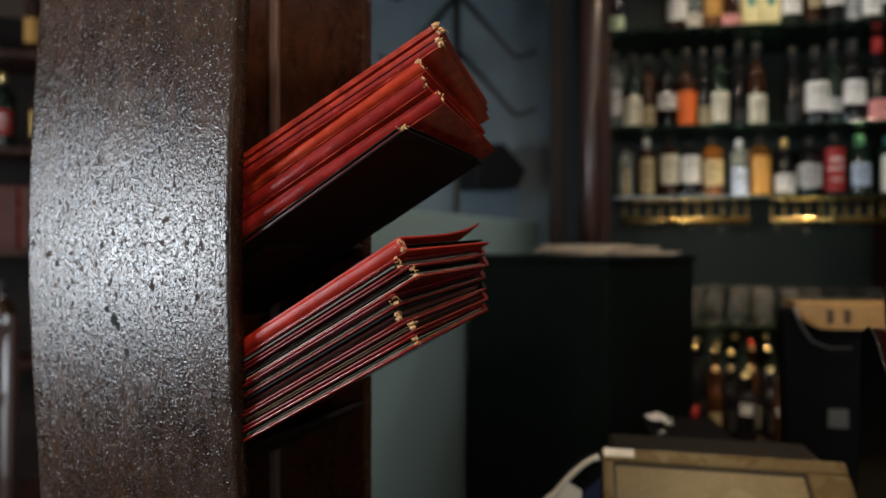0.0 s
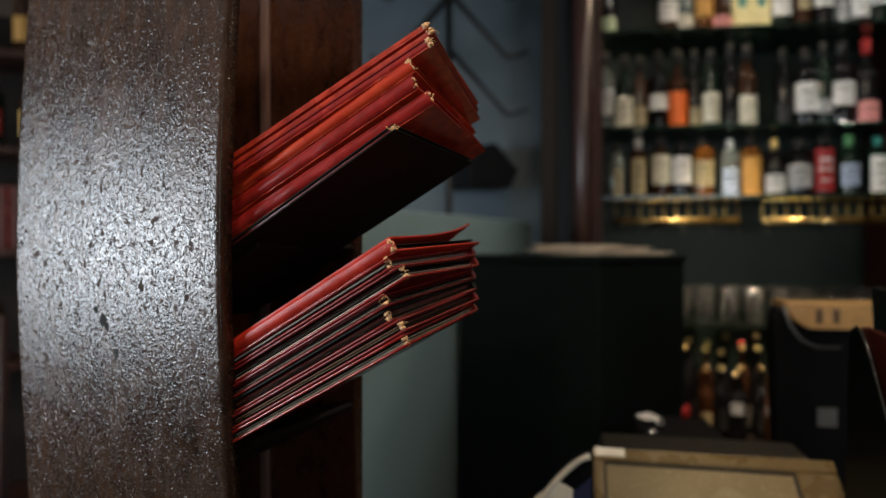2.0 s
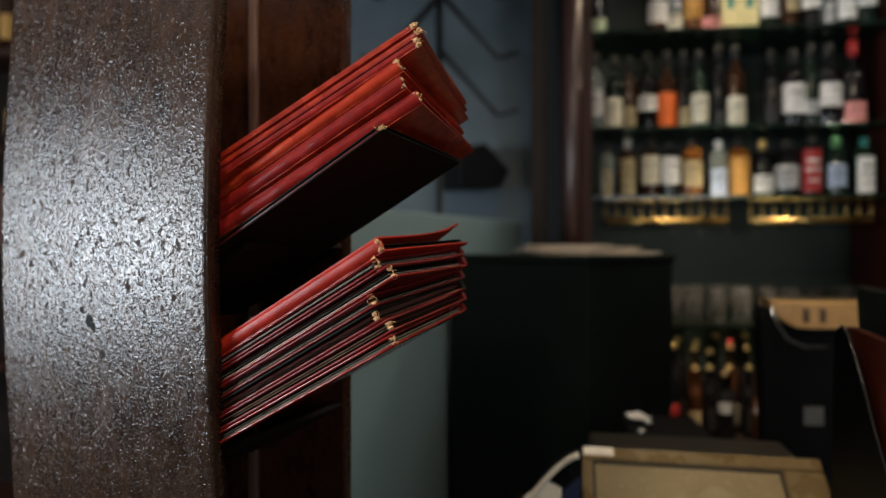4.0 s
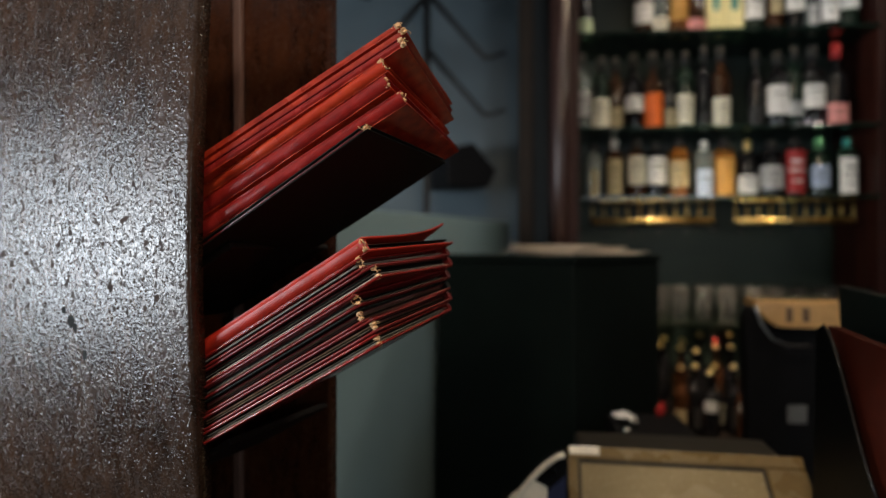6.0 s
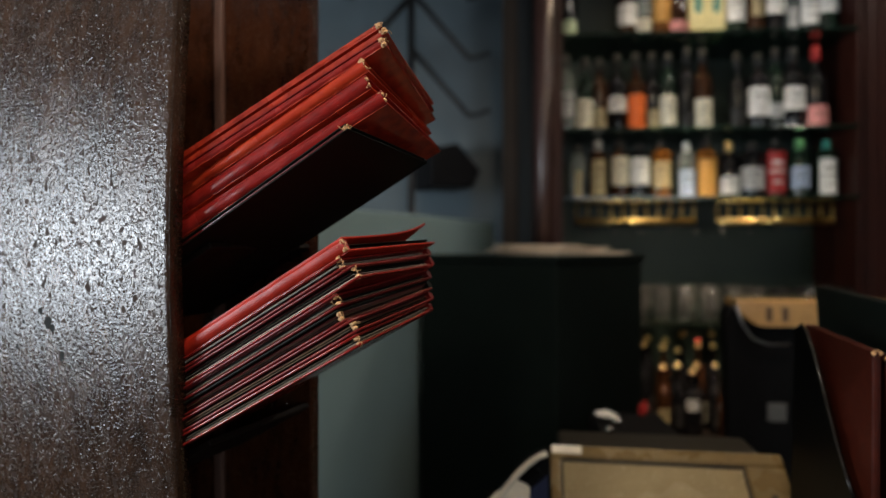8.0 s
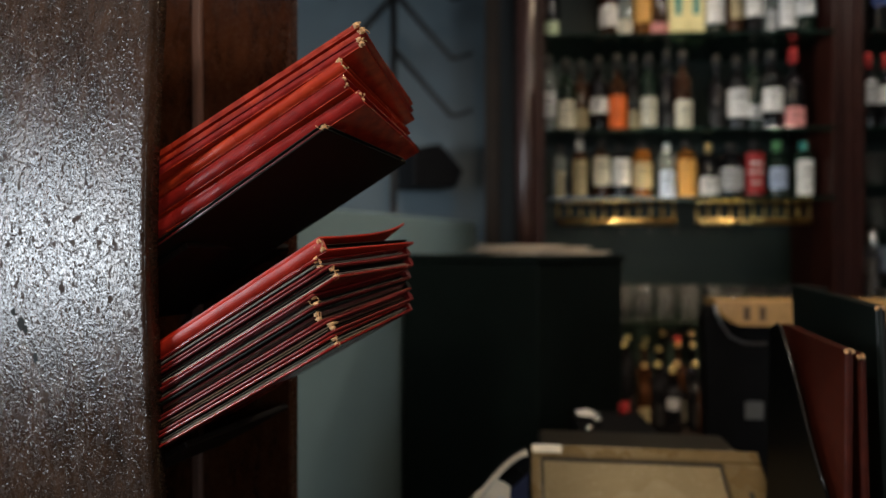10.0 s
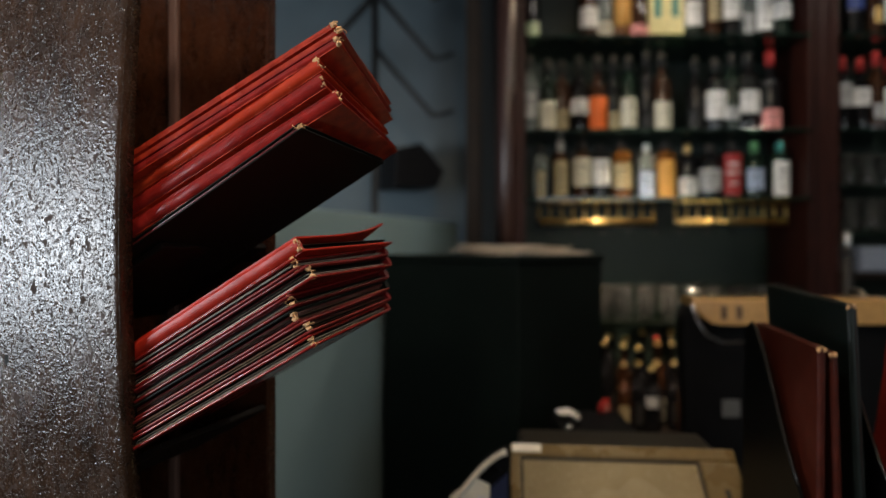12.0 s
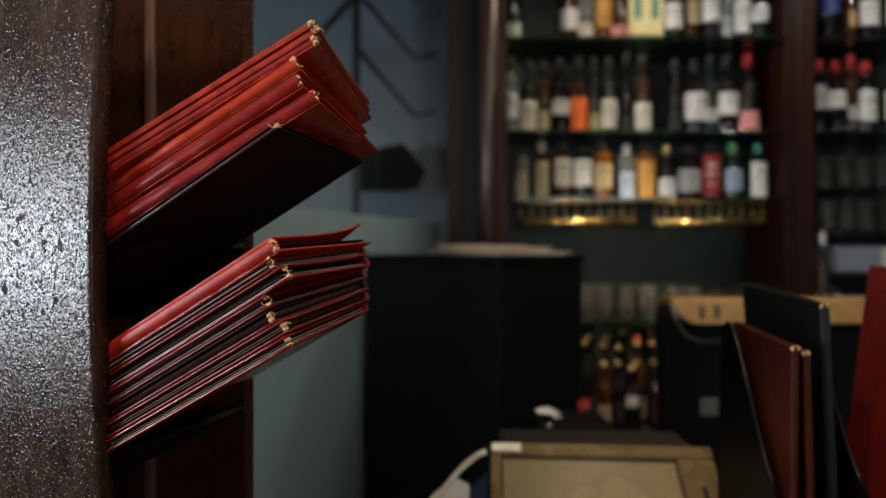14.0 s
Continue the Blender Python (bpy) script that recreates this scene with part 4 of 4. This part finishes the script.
bmesh.ops.solidify(bm, geom=list(bm.faces), thickness=0.0008)
part("fold", bm, M_WHITE, ob)
tray = thing("bottle_tray", BAR @ pose(0.29, 1.45, -0.62), "black plastic tray stand behind the till", "tray")
part("tray_body", box(-0.045, 0.13, -0.10, 0.165, 0.0, 0.206, 0.01), M_PLASTIC, tray)
part("tray_mat", box(-0.042, 0.126, -0.095, 0.16, 0.2065, 0.222, 0.005), M_PLASTIC, tray, "ribbed black rubber mat")
for q, (x, y) in enumerate(((-0.028, -0.05), (0.003, 0.02))):
    ob = thing("chrome_knob", BAR @ pose(0.29 + x, 1.45 + y, -0.3978), "small chrome knob on the black tray", "knob", "chrome knobs")
    part("ball", lathe([(0, 0), (0.005, 0), (0.004, 0.006), (0.008, 0.010), (0.009, 0.015), (0.007, 0.021), (0, 0.024)], 16), M_CHROME, ob, smooth=True)
ob = thing("red_stopper", BAR @ pose(0.372, 1.59, -0.3978), "small red stopper on the black tray", "stopper")
part("ball", lathe([(0, 0), (0.009, 0), (0.010, 0.012), (0.009, 0.020), (0.005, 0.026), (0, 0.028)], 16), label_mat("red", COL["red"]), ob, smooth=True)

# ---- the second till seen from behind ----
back_till = thing("second_till", BAR @ pose(0.575, 1.585, -0.020), "black till seen from behind with a champagne top", "till")
part("body", prism([(-0.01, -0.14), (0.0, -0.115), (0.62, -0.115), (0.62, -0.605), (0.0, -0.605), (-0.005, -0.3)], 0.0, 0.045, 0.006), M_PLASTIC, back_till)
outline = [(0.0, -0.098)]
for q in range(9):
    a = math.pi * (1.0 + 0.5 * q / 8)
    outline.append((0.075 + 0.065 * math.cos(a), -0.108 + 0.052 * math.sin(a)))
outline += [(0.60, -0.160), (0.605, -0.098)]
part("top_cover", prism(outline, -0.03, 0.05, 0.005), M_BRONZE, back_till, "champagne-grey moulded top cover")
for x in (0.070, 0.106):
    part("vent_slot", box(x, x + 0.014, -0.0315, -0.0295, -0.147, -0.115), M_SLOTBROWN, back_till)
part("cable", tube([(0.0, -0.035, -0.11), (0.012, -0.04, -0.15), (0.035, -0.04, -0.185), (0.07, -0.04, -0.20), (0.12, -0.036, -0.20)], 0.003, 8), M_STEEL, back_till, smooth=True)
part("tag", box(0.085, 0.127, -0.0035, 0.0002, -0.385, -0.343), label_mat("dim_grey", (0.12, 0.125, 0.125)), back_till, "small white tag")

# ---- upright menus in the black holder ----
holder = thing("menu_holder", BAR @ pose(0.485, 0, -0.62), "glossy black holder with swooping dividers", "menu holder")


def divider(a):
    pts = [(0.78, 0.0), (1.075, 0.0), (1.065, 0.25), (1.055, 0.495), (1.036, 0.505)]
    for q in range(13):
        f2 = q / 12
        pts.append((1.020 - 0.070 * (1 - (1 - f2) ** 2.2) - 0.055 * f2 ** 3, 0.498 - 0.20 * f2))
    pts += [(0.862, 0.255), (0.81, 0.18)]
    ob = part("divider", prism(pts, -0.005, 0.0, 0.0012), M_GLOSSBLACK, holder)
    ob.matrix_basis = pose(a, 0, 0, 0, 0, 90)
    part("polished_edge", tube([(y, -0.0025, z) for y, z in pts[4:-2]], 0.0017, 8), M_PIANO, ob, "polished black edge", smooth=True)
    return ob


for a in (0.0, 0.122, 0.33):
    divider(a)
part("floor_plate", box(-0.004, 0.342, 0.70, 1.14, 0.0, 0.008, 0.002), M_GLOSSBLACK, holder)


def standing_menu(a, b, z, h, w, th, cover, turn, lean, label, seed):
    return menu(BAR @ pose(a, b, z, 0, lean, turn) @ pose(0, 0, 0, 3.0, 0, 0) @ Matrix(((0, 0, 1, 0), (0, 1, 0, 0), (1, 0, 0, 0), (0, 0, 0, 1))), h, w, th, cover, cover, True, 3, 0.0, label,
                seed=seed, group="menus in the black holder")


M_OXRED = material("dark_red_leather", (0.20, 0.010, 0.006), 0.5, vary=0.3, scale=70, bump=0.35, bump_scale=900, bump_dist=0.0004)
GREEN_BLACK = material("green_black_leather", (0.0045, 0.009, 0.008), 0.4, vary=0.3, scale=80, bump=0.3, bump_scale=900, bump_dist=0.0004)
standing_menu(0.4973, 0.8646, -0.1317, 0.478, 0.21, 0.010, M_OXBLOOD, -4, -1.0, "upright red leather menu in a black holder", 51)
standing_menu(0.517, 0.872, -0.140, 0.470, 0.21, 0.010, M_OXBLOOD, -4, -3.0, "upright dark red leather menu in a black holder", 52)
standing_menu(0.547, 0.885, -0.0774, 0.532, 0.27, 0.013, GREEN_BLACK, -4, -4.0, "taller green-black leather menu in a black holder", 53)
standing_menu(0.688, 0.812, -0.040, 0.570, 0.25, 0.012, M_OXRED, -9, 6, "bright red leather menu in a black holder", 54)

# ---- dim shelf beyond the rack ----
M_BOOK = material("brown_cloth", (0.07, 0.018, 0.012), 0.7, vary=0.3, scale=80)
shelf = thing("wine_shelf", pose(-1.75, 2.2, 0, 0, 0, 20), "dark wooden wall shelf in the dim corner", "shelf")
for z in (0.6, 1.1, 1.5, 1.86, 2.2):
    part("board", box(-0.3, 0.6, 0, 0.28, z - 0.025, z, 0.002), M_WOOD, shelf)
part("back_board", box(-0.3, 0.6, 0.281, 0.30, 0, 2.4), M_SHELFWOOD, shelf)
for x in (-0.325, 0.6):
    part("upright", box(x, x + 0.025, 0, 0.28, 0, 2.4, 0.002), M_WOOD, shelf)
SH = pose(-1.75, 2.2, 0, 0, 0, 20)
for q, (x, z, kind, colour, cap) in enumerate(((0.1, 1.86, "green", "amber", "gold"), (0.2, 1.86, "green", "red", "gold"), (0.32, 1.86, "brown", "gold", "red"), (0.1, 2.2, "green", "gold", "amber"),
                                               (0.3, 2.2, "brown", "amber", "gold"), (0.2, 1.1, "brown", "white", "black"), (0.38, 1.1, "green", "pink", "black"))):
    bottle(SH @ pose(x, 0.1, z + 0.0005), 0.29, 0.036, kind, (0.05, 0.14), 0.06, colour, cap, seed=700 + q, group="bottles in the dim corner")
for q in range(6):
    bk = thing("book", SH @ pose(0.05 + 0.07 * q, 0.06, 1.5005), "red-brown hardback book on a wall shelf", "book", "books in the dim corner")
    part("block", box(0.004, 0.06, 0.003, 0.157, 0.003, 0.222), M_PAGE, bk)
    part("cover", box(0, 0.0035, 0, 0.16, 0, 0.225), M_BURG, bk)
    part("cover", box(0.0605, 0.064, 0, 0.16, 0, 0.225), M_BURG, bk)
    part("spine", box(0.0036, 0.0604, -0.003, 0.0028, 0, 0.225, 0.001), M_BOOK, bk)
chair = thing("wooden_chair", pose(-1.30, 1.62, 0, 0, 0, 30), "brown wooden chair with a slanted back", "chair")
part("seat", box(-0.2, 0.2, -0.2, 0.2, 0.42, 0.46, 0.008), M_WOOD, chair)
for x in (-0.18, 0.14):
    for y in (-0.18, 0.14):
        part("leg", box(x, x + 0.04, y, y + 0.04, 0, 0.4195, 0.004), M_WOOD, chair)
for x in (-0.19, 0.15):
    part("back_post", tube([(x + 0.02, 0.17, 0.46), (x + 0.02, 0.2, 0.85), (x + 0.02, 0.28, 1.3)], 0.022, 10), M_WOOD, chair)
for z in (0.8, 1.0, 1.2):
    part("back_slat", box(-0.17, 0.17, 0.19 + (z - 0.8) * 0.15, 0.21 + (z - 0.8) * 0.15, z, z + 0.08, 0.004), M_WOOD, chair)
